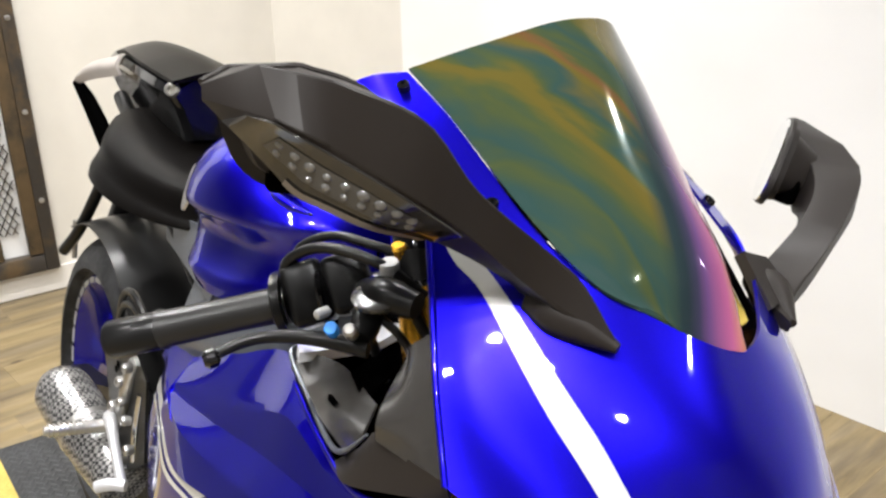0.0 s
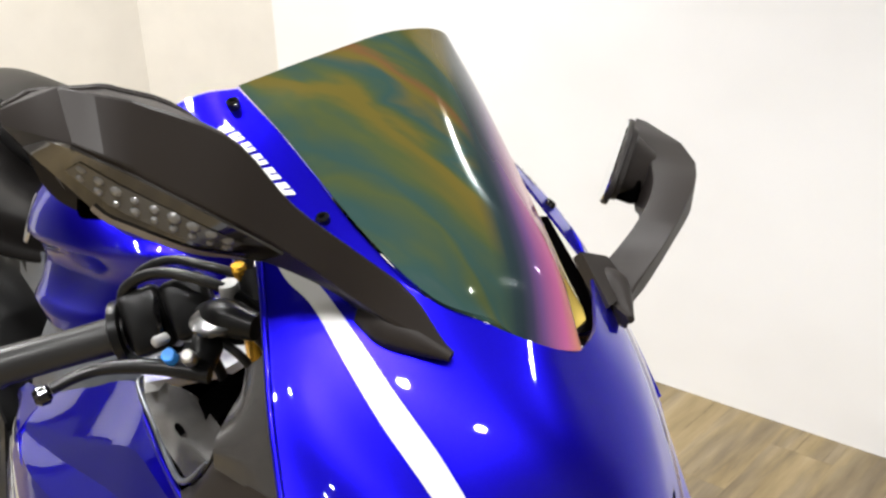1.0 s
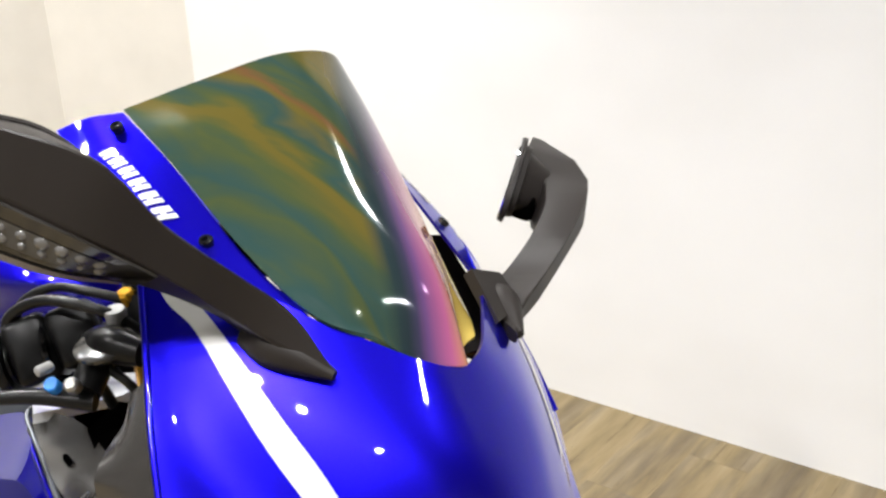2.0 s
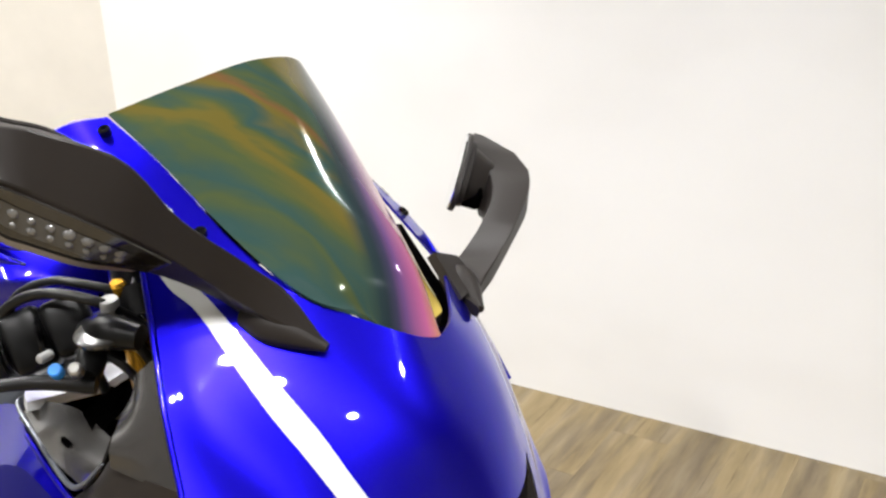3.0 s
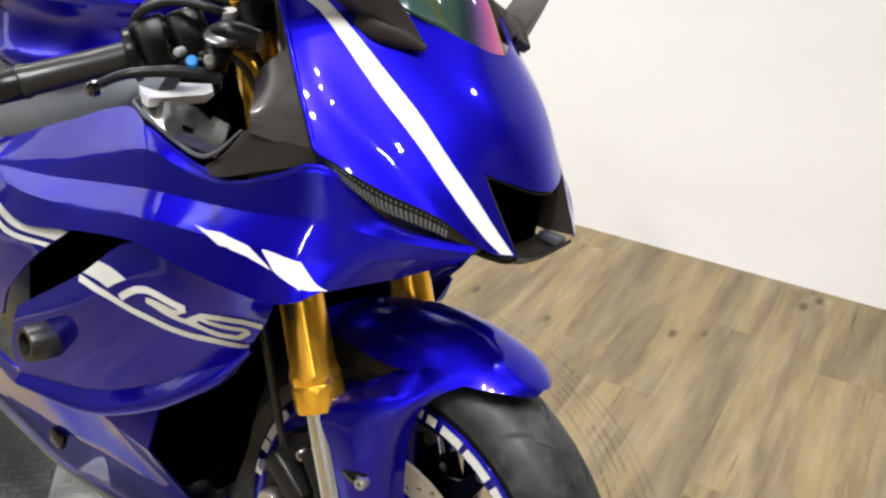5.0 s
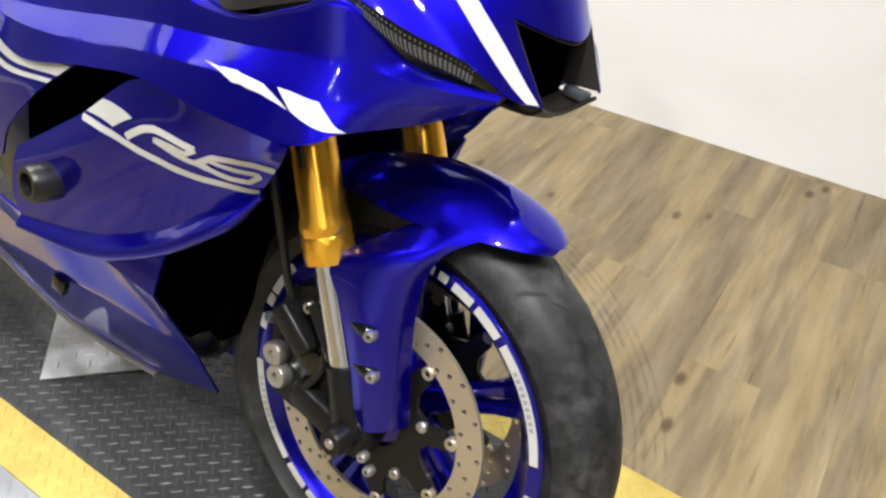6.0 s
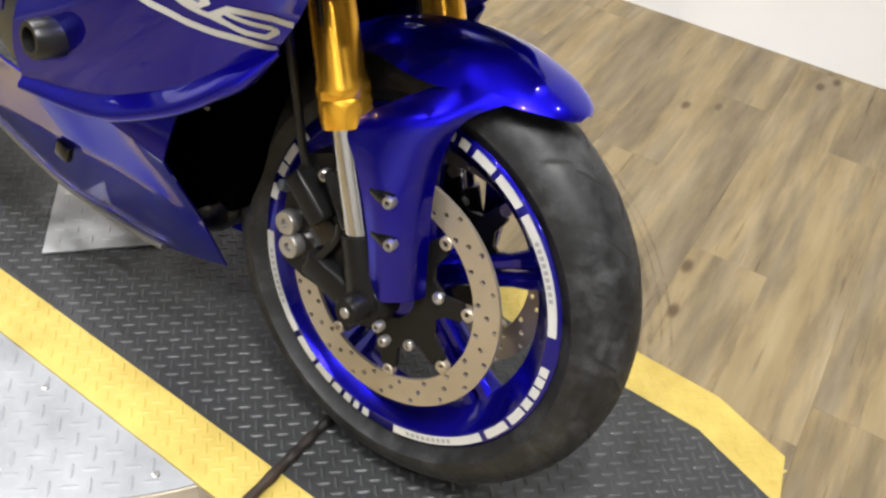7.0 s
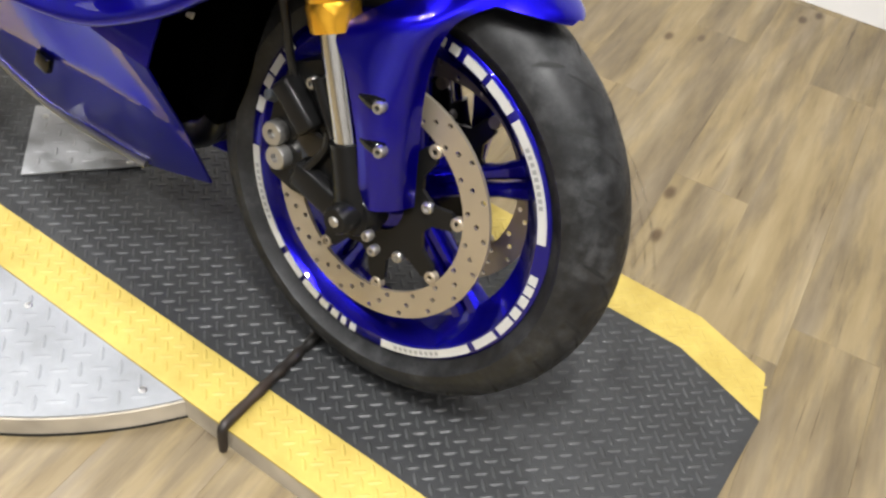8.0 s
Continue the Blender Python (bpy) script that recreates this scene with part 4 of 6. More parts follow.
part("intake_lip", Skin([[(0.115, -0.064, 0.745), (0.09, -0.062, 0.734), (-0.02, -0.062, 0.735)], [(0.104, 0.0, 0.728), (0.08, 0.0, 0.722), (-0.04, 0.0, 0.728)], [(0.112, 0.064, 0.740), (0.09, 0.062, 0.734), (-0.02, 0.062, 0.735)]], 20, 8).mesh(0.004), BLACK_PLASTIC, duct, "black chin below the intake")
# a solid black box fills the intake in place of its shade
part("intake_shade_box", box((0.022, 0, 0.774), (0.095, 0.124, 0.092), (0, 0, 0), 0.006), SHADE_BLACK, duct)
part("intake_lamp", prism([(0.106, 0.040), (0.109, 0.060), (0.080, 0.062), (0.078, 0.046)], 0.733, 0.744, bevel=0.003), ALLOY, duct, "grey position lamp in the intake")

# headlights in the slits below the nose cheeks
for side in (-1, 1):
    lens = Skin([[(-0.040, -0.206, 0.826), (-0.034, -0.203, 0.815), (-0.028, -0.196, 0.802)],
                 [(0.006, -0.170, 0.800), (0.006, -0.168, 0.786), (0.012, -0.158, 0.768)],
                 [(0.056, -0.130, 0.780), (0.054, -0.130, 0.768), (0.052, -0.126, 0.755)],
                 [(0.092, -0.095, 0.752), (0.088, -0.098, 0.746), (0.084, -0.098, 0.742)]], 24, 8)
    lamp = part("headlight", lens.mesh(0.012, -1.0, side > 0), GLOSS_BLACK, bike, "dark slim headlight")
    if side > 0:
        lamp.location = (-0.012, -0.010, 0.0)
    for k in range(26):
        u = 0.05 + k * 0.027
        part("reflector_fin", lens.patch([(u, 0.30), (u + 0.017, 0.30), (u + 0.023, 0.66), (u + 0.006, 0.66)], 0.0012, -1.0, side > 0, 3), ALLOY, lamp)
        part("reflector_fin", lens.patch([(u, 0.10), (u + 0.010, 0.10), (u + 0.011, 0.20), (u + 0.001, 0.20)], 0.0012, -1.0, side > 0, 2), ALLOY, lamp)

# ---- windscreen ----
SCREEN = Skin([[(-0.299, -0.119, 1.089), (-0.222, -0.116, 1.055), (-0.122, -0.108, 1.001), (-0.052, -0.094, 0.966), (-0.018, -0.060, 0.951)],
               [(-0.264, -0.062, 1.121), (-0.201, -0.075, 1.085), (-0.112, -0.070, 1.031), (-0.048, -0.054, 0.982), (-0.012, -0.034, 0.937)],
               [(-0.232, 0.0, 1.150), (-0.170, 0.0, 1.112), (-0.098, 0.0, 1.050), (-0.026, 0.0, 0.991), (0.016, 0.0, 0.931)],
               [(-0.254, 0.076, 1.146), (-0.201, 0.080, 1.093), (-0.121, 0.067, 1.025), (-0.056, 0.048, 0.974), (-0.014, 0.029, 0.931)],
               [(-0.304, 0.112, 1.079), (-0.227, 0.110, 1.045), (-0.128, 0.100, 0.988), (-0.062, 0.081, 0.946), (-0.022, 0.055, 0.935)]], 41, 36)


def screen_material():
    """Dark bubble screen with an oily film: streaks that fan out from the tip and a violet to yellow band."""
    m, nodes, links, bsdf = material("iridescent_screen")
    sep = nodes.new("ShaderNodeSeparateXYZ")
    links.new(nodes.new("ShaderNodeTexCoord").outputs["Object"], sep.inputs["Vector"])

    def calc(kind, a, b):
        n = nodes.new("ShaderNodeMath")
        n.operation = kind
        for socket, value in zip(n.inputs, (a, b)):
            if hasattr(value, "links"):
                links.new(value, socket)
            else:
                socket.default_value = value
        return n.outputs[0]

    half = calc("MAXIMUM", calc("ADD", calc("MULTIPLY", sep.outputs["X"], -0.21), 0.057), 0.03)
    across = calc("DIVIDE", sep.outputs["Y"], half)
    slant = calc("SUBTRACT", sep.outputs["Y"], calc("MULTIPLY", sep.outputs["X"], 0.365))
    spot = nodes.new("ShaderNodeCombineXYZ")
    links.new(calc("MULTIPLY", slant, 30.0), spot.inputs["X"])
    links.new(calc("MULTIPLY", sep.outputs["X"], 7.0), spot.inputs["Y"])
    n = nodes.new("ShaderNodeTexNoise")
    n.inputs["Scale"].default_value, n.inputs["Detail"].default_value, n.inputs["Roughness"].default_value = 1.0, 3.0, 0.55
    n.inputs["Distortion"].default_value = 0.35
    links.new(spot.outputs["Vector"], n.inputs["Vector"])
    place = calc("ADD", calc("ADD", calc("MULTIPLY", slant, 4.4), 0.50), calc("MULTIPLY", calc("SUBTRACT", n.outputs["Fac"], 0.5), 0.40))
    grey, teal, moss, gold, rust = (0.040, 0.056, 0.052), (0.020, 0.044, 0.040), (0.042, 0.054, 0.020), (0.080, 0.064, 0.014), (0.098, 0.048, 0.020)
    oil = ramp(nodes, links, place, [(0.08, grey), (0.20, teal), (0.27, moss), (0.32, teal), (0.41, moss), (0.47, gold), (0.52, gold), (0.55, moss), (0.59, teal), (0.64, gold), (0.69, rust), (0.73, moss), (0.79, teal), (0.86, moss), (0.93, gold)])
    shift = calc("ADD", calc("MULTIPLY", calc("ADD", across, calc("MULTIPLY", calc("ADD", sep.outputs["X"], 0.06), 5.5)), 0.5), 0.5)
    film = ramp(nodes, links, shift, [(0.27, (0.016, 0.030, 0.030)), (0.37, (0.014, 0.022, 0.026)), (0.43, (0.028, 0.026, 0.050)), (0.49, (0.085, 0.040, 0.115)), (0.63, (0.27, 0.07, 0.16)), (0.76, (0.38, 0.15, 0.085)), (0.95, (0.46, 0.34, 0.08))])
    share = ramp(nodes, links, shift, [(0.24, (0, 0, 0)), (0.33, (1, 1, 1))])
    links.new(mixed(nodes, links, share, oil, film), bsdf.inputs["Base Color"])
    bsdf.inputs["Metallic"].default_value = 0.15
    bsdf.inputs["Roughness"].default_value = 0.10
    bsdf.inputs["Specular IOR Level"].default_value = 0.15
    bsdf.inputs["Coat Weight"].default_value = 0.06
    bsdf.inputs["Coat Roughness"].default_value = 0.02
    return m


IRIS = screen_material()
screen = part("windscreen", SCREEN.mesh(0.003, 1.0), IRIS, bike, "dark iridescent bubble windscreen")

PANEL = Skin([[(-0.301, -0.1195, 1.088), (-0.326, -0.140, 1.080), (-0.350, -0.156, 1.066)],
              [(-0.222, -0.1175, 1.056), (-0.246, -0.145, 1.050), (-0.268, -0.165, 1.036)],
              [(-0.122, -0.110, 1.000), (-0.146, -0.145, 1.000), (-0.166, -0.169, 0.993)],
              [(-0.052, -0.096, 0.966), (-0.056, -0.098, 0.967), (-0.061, -0.101, 0.967)]], 30, 12)
for side in (-1, 1):
    flank = part("screen_side_panel", PANEL.mesh(0.003, -1.0, side > 0), BLUE, bike, "blue panel beside the windscreen with white lettering")
    for p in ((-0.282, -0.134, 1.077), (-0.143, -0.129, 1.006)):
        part("panel_screw", bolt((p[0], side * -p[1], p[2]), (0.25, side * 0.55, 0.8), 0.006, 0.004), GLOSS_BLACK, flank)
    letters = bmesh.new()
    for k in range(6):
        u, v = 0.232 + k * 0.054, 0.59 - 0.034 * k
        bars(letters, PANEL.patch([(u, v - 0.10), (u + 0.020, v - 0.11), (u + 0.030, v + 0.09), (u + 0.010, v + 0.10)], 0.001, -1.0, side > 0, 4))
        bars(letters, PANEL.patch([(u + 0.026, v - 0.115), (u + 0.042, v - 0.12), (u + 0.052, v + 0.08), (u + 0.036, v + 0.085)], 0.001, -1.0, side > 0, 4))
        bars(letters, PANEL.patch([(u + 0.004, v - 0.02), (u + 0.044, v - 0.04), (u + 0.047, v + 0.02), (u + 0.007, v + 0.04)], 0.0012, -1.0, side > 0, 4))
    part("lettering", letters, WHITE_DECAL, flank, "white lettering drawn as plain bars", smooth=False)

# ---- side fairings ----
UPPER = Skin([[(0.088, -0.100, 0.753), (0.088, -0.102, 0.751), (0.088, -0.106, 0.748), (0.084, -0.110, 0.742), (0.078, -0.112, 0.738)],
              [(0.052, -0.132, 0.758), (0.052, -0.136, 0.757), (0.052, -0.145, 0.751), (0.046, -0.152, 0.735), (0.036, -0.148, 0.712)],
              [(0.012, -0.160, 0.769), (0.012, -0.166, 0.767), (0.013, -0.182, 0.757), (-0.000, -0.208, 0.729), (-0.001, -0.226, 0.700)],
              [(-0.036, -0.206, 0.814), (-0.031, -0.209, 0.810), (-0.018, -0.211, 0.763), (-0.028, -0.232, 0.722), (-0.019, -0.244, 0.687)],
              [(-0.086, -0.217, 0.793), (-0.081, -0.219, 0.791), (-0.054, -0.222, 0.760), (-0.065, -0.240, 0.723), (-0.049, -0.252, 0.677)],
              [(-0.150, -0.217, 0.768), (-0.147, -0.219, 0.766), (-0.114, -0.225, 0.748), (-0.118, -0.245, 0.718), (-0.104, -0.257, 0.675)],
              [(-0.229, -0.205, 0.769), (-0.213, -0.214, 0.759), (-0.188, -0.222, 0.736), (-0.187, -0.245, 0.710), (-0.170, -0.258, 0.674)],
              [(-0.326, -0.185, 0.780), (-0.300, -0.205, 0.762), (-0.274, -0.220, 0.724), (-0.278, -0.242, 0.696), (-0.257, -0.254, 0.674)],
              [(-0.394, -0.165, 0.787), (-0.374, -0.203, 0.737), (-0.366, -0.215, 0.705), (-0.375, -0.238, 0.674), (-0.359, -0.250, 0.653)],
              [(-0.505, -0.175, 0.741), (-0.490, -0.204, 0.694), (-0.485, -0.212, 0.680), (-0.498, -0.232, 0.657), (-0.483, -0.243, 0.622)],
              [(-0.610, -0.178, 0.694), (-0.604, -0.203, 0.668), (-0.602, -0.206, 0.662), (-0.607, -0.212, 0.653), (-0.599, -0.219, 0.631)]], 81, 33, 0.88)
REAR = Skin([[(-0.372, -0.242, 0.652), (-0.450, -0.243, 0.590), (-0.520, -0.236, 0.520), (-0.545, -0.228, 0.470)],
             [(-0.490, -0.236, 0.640), (-0.540, -0.235, 0.580), (-0.590, -0.226, 0.510), (-0.610, -0.216, 0.450)],
             [(-0.610, -0.210, 0.660), (-0.640, -0.208, 0.590), (-0.670, -0.203, 0.510), (-0.690, -0.196, 0.440)],
             [(-0.720, -0.172, 0.640), (-0.760, -0.172, 0.570), (-0.800, -0.165, 0.500), (-0.830, -0.150, 0.430)]], 30, 22, 0.3)
REAR_TOP = Skin([[(-0.606, -0.178, 0.696), (-0.601, -0.203, 0.670), (-0.598, -0.215, 0.657), (-0.600, -0.216, 0.645)],
                 [(-0.700, -0.160, 0.668), (-0.706, -0.166, 0.660), (-0.714, -0.172, 0.652), (-0.718, -0.174, 0.640)],
                 [(-0.760, -0.150, 0.650), (-0.764, -0.154, 0.644), (-0.768, -0.158, 0.638), (-0.770, -0.160, 0.630)]], 20, 17, 0.8)
MID = Skin([[(-0.060, -0.229, 0.664), (-0.090, -0.203, 0.630), (-0.106, -0.200, 0.603), (-0.120, -0.194, 0.584)],
            [(-0.160, -0.244, 0.667), (-0.165, -0.240, 0.620), (-0.177, -0.228, 0.574), (-0.176, -0.214, 0.539)],
            [(-0.266, -0.245, 0.668), (-0.255, -0.249, 0.615), (-0.259, -0.238, 0.545), (-0.242, -0.222, 0.490)],
            [(-0.370, -0.240, 0.590), (-0.362, -0.250, 0.550), (-0.366, -0.240, 0.484), (-0.355, -0.226, 0.435)],
            [(-0.500, -0.236, 0.500), (-0.500, -0.242, 0.475), (-0.503, -0.240, 0.438), (-0.498, -0.231, 0.401)]], 40, 25, 0.35)
BELLY = Skin([[(-0.258, -0.188, 0.474), (-0.268, -0.202, 0.382), (-0.292, -0.105, 0.254), (-0.290, -0.077, 0.205), (-0.288, -0.049, 0.156)],
              [(-0.350, -0.203, 0.434), (-0.344, -0.207, 0.393), (-0.325, -0.160, 0.300), (-0.370, -0.110, 0.215), (-0.415, -0.060, 0.129)],
              [(-0.430, -0.214, 0.417), (-0.424, -0.216, 0.406), (-0.397, -0.180, 0.314), (-0.451, -0.129, 0.228), (-0.505, -0.078, 0.142)],
              [(-0.502, -0.228, 0.403), (-0.505, -0.225, 0.396), (-0.483, -0.188, 0.312), (-0.540, -0.143, 0.236), (-0.597, -0.098, 0.160)],
              [(-0.660, -0.205, 0.400), (-0.666, -0.202, 0.388), (-0.682, -0.176, 0.287), (-0.711, -0.148, 0.251), (-0.740, -0.120, 0.215)]], 57, 33, 0.85)
LIP = [(0.006, -0.001), (0.0, 0.0030), (-0.009, 0.0105), (-0.018, 0.0165), (-0.025, 0.0150), (-0.028, 0.007), (-0.026, -0.006)]


def letter_r6(skin, side):
    """The slanted white model mark as plain strokes."""
    bm = bmesh.new()
    def stroke(pts, width):
        bars(bm, skin.strip(pts, width, 0.0012, 1.0, side > 0, 8 * (len(pts) - 1) + 1, bent=True))
    stroke([(0.550, 0.367), (0.484, 0.327), (0.438, 0.313), (0.365, 0.319), (0.277, 0.324)], 0.0085)
    stroke([(0.277, 0.326), (0.311, 0.384), (0.368, 0.379), (0.435, 0.377)], 0.0062)
    stroke([(0.443, 0.381), (0.359, 0.415), (0.265, 0.434), (0.209, 0.479), (0.135, 0.578)], 0.0068)
    stroke([(0.266, 0.429), (0.213, 0.349), (0.154, 0.352), (0.080, 0.381), (0.004, 0.456)], 0.0078)
    stroke([(0.222, 0.385), (0.182, 0.420), (0.126, 0.466), (0.059, 0.512)], 0.0056)
    stroke([(0.059, 0.512), (0.042, 0.562), (0.069, 0.635), (0.135, 0.571), (0.202, 0.489), (0.242, 0.432)], 0.0066)
    return bm


for side in (-1, 1):
    m = side > 0
    up = part("upper_side_fairing", UPPER.mesh(0.003, 1.0, m), BLUE, bike, "glossy blue upper side fairing with a white flash", sharp=14)
    rim = [tuple(p) for p in UPPER.grid[22:58:2, 0]]
    part("edge_bead", tube([(p[0], -side * p[1], p[2]) for p in rim], 0.0028, 60, 10), BLUE, up, "rounded blue panel edge")
    flash = bmesh.new()
    for corners in ([(0.583, 0.694), (0.554, 0.711), (0.495, 0.780), (0.517, 0.784)], [(0.551, 0.708), (0.514, 0.703), (0.450, 0.799), (0.490, 0.789)],
                    [(0.513, 0.711), (0.450, 0.744), (0.387, 0.834), (0.447, 0.803)], [(0.418, 0.741), (0.301, 0.741), (0.192, 0.996), (0.380, 0.836)]):
        bars(flash, UPPER.patch(corners, 0.001, 1.0, m, 8))
    part("flash_decal", flash, WHITE_DECAL, up, "white speed flash")
    rear_panel = part("rear_side_fairing", REAR.mesh(0.003, 1.0, m), BLUE, bike, "blue side fairing with white stripes")
    part("fairing_shoulder", REAR_TOP.mesh(0.003, 1.0, m), BLUE, bike)
    part("stripe", REAR.band([(0.0, 0.06), (0.35, 0.075), (0.7, 0.09), (1.0, 0.11)], [(0.0, 0.16), (0.35, 0.18), (0.7, 0.20), (1.0, 0.22)], 0.0012, 1.0, m), WHITE_DECAL, rear_panel, "broad white stripe")
    part("stripe", REAR.band([(0.0, 0.20), (0.35, 0.22), (0.7, 0.24), (1.0, 0.26)], [(0.0, 0.24), (0.35, 0.265), (0.7, 0.285), (1.0, 0.305)], 0.0012, 1.0, m), WHITE_DECAL, rear_panel, "thin white stripe")
    mid = part("mid_fairing", MID.mesh(0.003, 1.0, m), BLUE, bike, "blue mid fairing with a white model mark")
    lip_rows = []
    for k in range(0, 40, 3):
        p, q = MID.grid[k, -1], MID.grid[min(k + 1, 39), -1] - MID.grid[max(k - 1, 0), -1]
        rise = np.array((q[2], 0.0, -q[0])) / math.hypot(q[0], q[2])
        rise = -rise if rise[2] < 0 else rise
        size = min(1.0, 0.25 + k / 9.0, 0.55 + (39 - k) / 24.0)
        lip_rows.append([p + rise * up_by * size + np.array((0.0, -out_by * size, 0.0)) for up_by, out_by in LIP])
    part("lower_lip", Skin(lip_rows, 60, 21).mesh(0.002, 1.0, m), BLUE, mid, "rounded blue lower edge")
    part("stripe", MID.strip([(0.735, 0.04), (0.632, 0.275), (0.510, 0.448), (0.386, 0.515), (0.264, 0.560), (0.133, 0.675), (0.012, 0.930)], 0.0085, 0.0012, 1.0, m, 30), WHITE_DECAL, mid, "thin white stripe")
    part("block_decal", MID.patch([(0.650, 0.01), (0.524, 0.257), (0.601, 0.275), (0.720, 0.01)], 0.0012, 1.0, m), WHITE_DECAL, mid, "white block")
    part("model_mark", letter_r6(MID, side), WHITE_DECAL, mid, "slanted white mark drawn as plain strokes")
    belly = part("belly_fairing", BELLY.mesh(0.003, 1.0, m), BLUE, bike, "blue belly fairing running to a point", sharp=14)
    part("belly_edge", tube([(-0.40, side * 0.068, 0.136), (-0.50, side * 0.083, 0.142), (-0.60, side * 0.098, 0.158), (-0.74, side * 0.12, 0.213)], 0.006, 20, 8), STEEL, belly, "bare metal lower edge")
    part("belly_slot", box((-0.474, side * 0.186, 0.295), (0.026, 0.012, 0.024), (0, 10, 0), 0.003), GLOSS_BLACK, belly)
    # crash slider
    slider = part("frame_slider", stack((-0.414, side * 0.233, 0.488), (-0.12, side, 0), [(0, 0.024), (0.037, 0.024), (0.043, 0.021), (0.043, 0.015), (0.020, 0.014), (0.020, 0)], 28), WIRE_BLACK, bike, "round black crash slider")
    part("slider_bolt", bolt((-0.418, side * 0.255, 0.488), (0, side, 0), 0.009, 0.004), STEEL, slider)
    # added black sheet that stands for the shade behind the fairing openings
    part("shade_panel", Skin([[(-0.25, -0.16, 0.70), (-0.25, -0.15, 0.45)], [(-0.45, -0.17, 0.68), (-0.45, -0.16, 0.40)], [(-0.62, -0.15, 0.66), (-0.62, -0.14, 0.40)]], 12, 8).mesh(0.003, 1.0, m), SHADE_BLACK, bike)
    # intake trim between nose and side fairing
    part("cockpit_trim", Skin([[(-0.118, -0.187, 0.915), (-0.083, -0.201, 0.880), (-0.046, -0.211, 0.832)],
                               [(-0.150, -0.185, 0.890), (-0.105, -0.212, 0.862), (-0.085, -0.214, 0.826)],
                               [(-0.195, -0.150, 0.868), (-0.130, -0.218, 0.850), (-0.125, -0.222, 0.828)]], 16, 14).mesh(0.003, 1.0, m), GREY_PLASTIC, bike, "dark grey cockpit trim")
    part("trim_shelf", Skin([[(-0.046, -0.211, 0.831), (-0.046, -0.206, 0.815)], [(-0.10, -0.215, 0.828), (-0.10, -0.218, 0.795)],
                             [(-0.140, -0.212, 0.826), (-0.165, -0.221, 0.770)], [(-0.185, -0.190, 0.790), (-0.20, -0.210, 0.770)]], 18, 8).mesh(0.003, 1.0, m), BLACK_PLASTIC, bike, "black trim below the cockpit")
    scoop = part("inner_cowl", Skin([[(-0.180, -0.212, 0.785), (-0.196, -0.188, 0.788), (-0.212, -0.165, 0.808)],
                                     [(-0.262, -0.194, 0.780), (-0.274, -0.176, 0.792), (-0.286, -0.157, 0.812)],
                                     [(-0.348, -0.180, 0.788), (-0.350, -0.174, 0.794), (-0.352, -0.164, 0.803)]], 18, 14).mesh(0.003, 1.0, m), GREY_PLASTIC, bike, "dark grey inner cowl panel")
    # pocket and slot are black pieces, the shade painted in
    part("cowl_pocket_shade", Skin([[(-0.232, -0.168, 0.802), (-0.228, -0.135, 0.834)], [(-0.250, -0.164, 0.808), (-0.246, -0.132, 0.838)], [(-0.268, -0.160, 0.812), (-0.262, -0.135, 0.836)]], 14, 8).mesh(0.003, 1.0, m), SHADE_BLACK, scoop)
    part("cowl_slot", box((-0.262, side * 0.1815, 0.793), (0.018, 0.004, 0.006), (0, 0, side * 8), 0.001), SHADE_BLACK, scoop)
    part("cowl_rim", tube([(-0.366, side * 0.166, 0.806), (-0.362, side * 0.176, 0.797), (-0.29, side * 0.19, 0.783), (-0.215, side * 0.208, 0.779), (-0.17, side * 0.22, 0.796), (-0.135, side * 0.223, 0.828)], [0.0012, 0.0024, 0.0026, 0.0026, 0.0024, 0.0012], 30, 8), ALLOY, scoop, "grey rounded cowl edge")
    # a fork brace that closes the cockpit behind the nose
    part("cockpit_liner", Skin([[(-0.175, -0.165, 0.985), (-0.215, -0.12, 0.98)], [(-0.130, -0.18, 0.93), (-0.19, -0.12, 0.90)], [(-0.10, -0.195, 0.89), (-0.18, -0.11, 0.84)]], 14, 8).mesh(0.003, 1.0, m), BLACK_PLASTIC, bike)

    # flat alloy top of the frame beside the steering head, whitened like a wall reflection
    head = bmesh.new()
    low, high = ([head.verts.new((x, -side * y, z - d)) for x, y, z in ((-0.331, -0.183, 0.812), (-0.350, -0.176, 0.812), (-0.418, -0.131, 0.812), (-0.372, -0.043, 0.814), (-0.360, -0.046, 0.814), (-0.333, -0.097, 0.812))] for d in (0.010, 0.0))
    head.faces.new(low)
    head.faces.new(high)
    for k in range(6):
        head.faces.new((low[k], low[(k + 1) % 6], high[(k + 1) % 6], high[k]))
    part("frame_head", head, ALLOY_REFLECT, bike, "smooth alloy frame head with a bright reflection in its colour", smooth=False)

# radiator, engine and airbox between the fairings, their deep shade put into the colour
core = part("radiator", prism([(-0.19, 0.60), (-0.27, 0.62), (-0.33, 0.30), (-0.25, 0.28)], -0.095, 0.095, axis=1, bevel=0.006), SHADE_BLACK, bike, "radiator behind the front wheel, coloured as deep shade", smooth=False)
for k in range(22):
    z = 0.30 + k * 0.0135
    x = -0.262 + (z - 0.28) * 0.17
    part("radiator_fin", box((x, 0, z), (0.006, 0.18, 0.004), (0, -14, 0), 0.0), SHADE_BLACK, core)
engine = part("engine", loft([[(-0.32, y, 0.25), (-0.62, y, 0.24), (-0.70, y, 0.36), (-0.66, y, 0.50), (-0.48, y, 0.66), (-0.30, y, 0.62)] for y in (-0.085, 0.085)]), SHADE_BLACK, bike, "engine block coloured as deep shade", smooth=False)
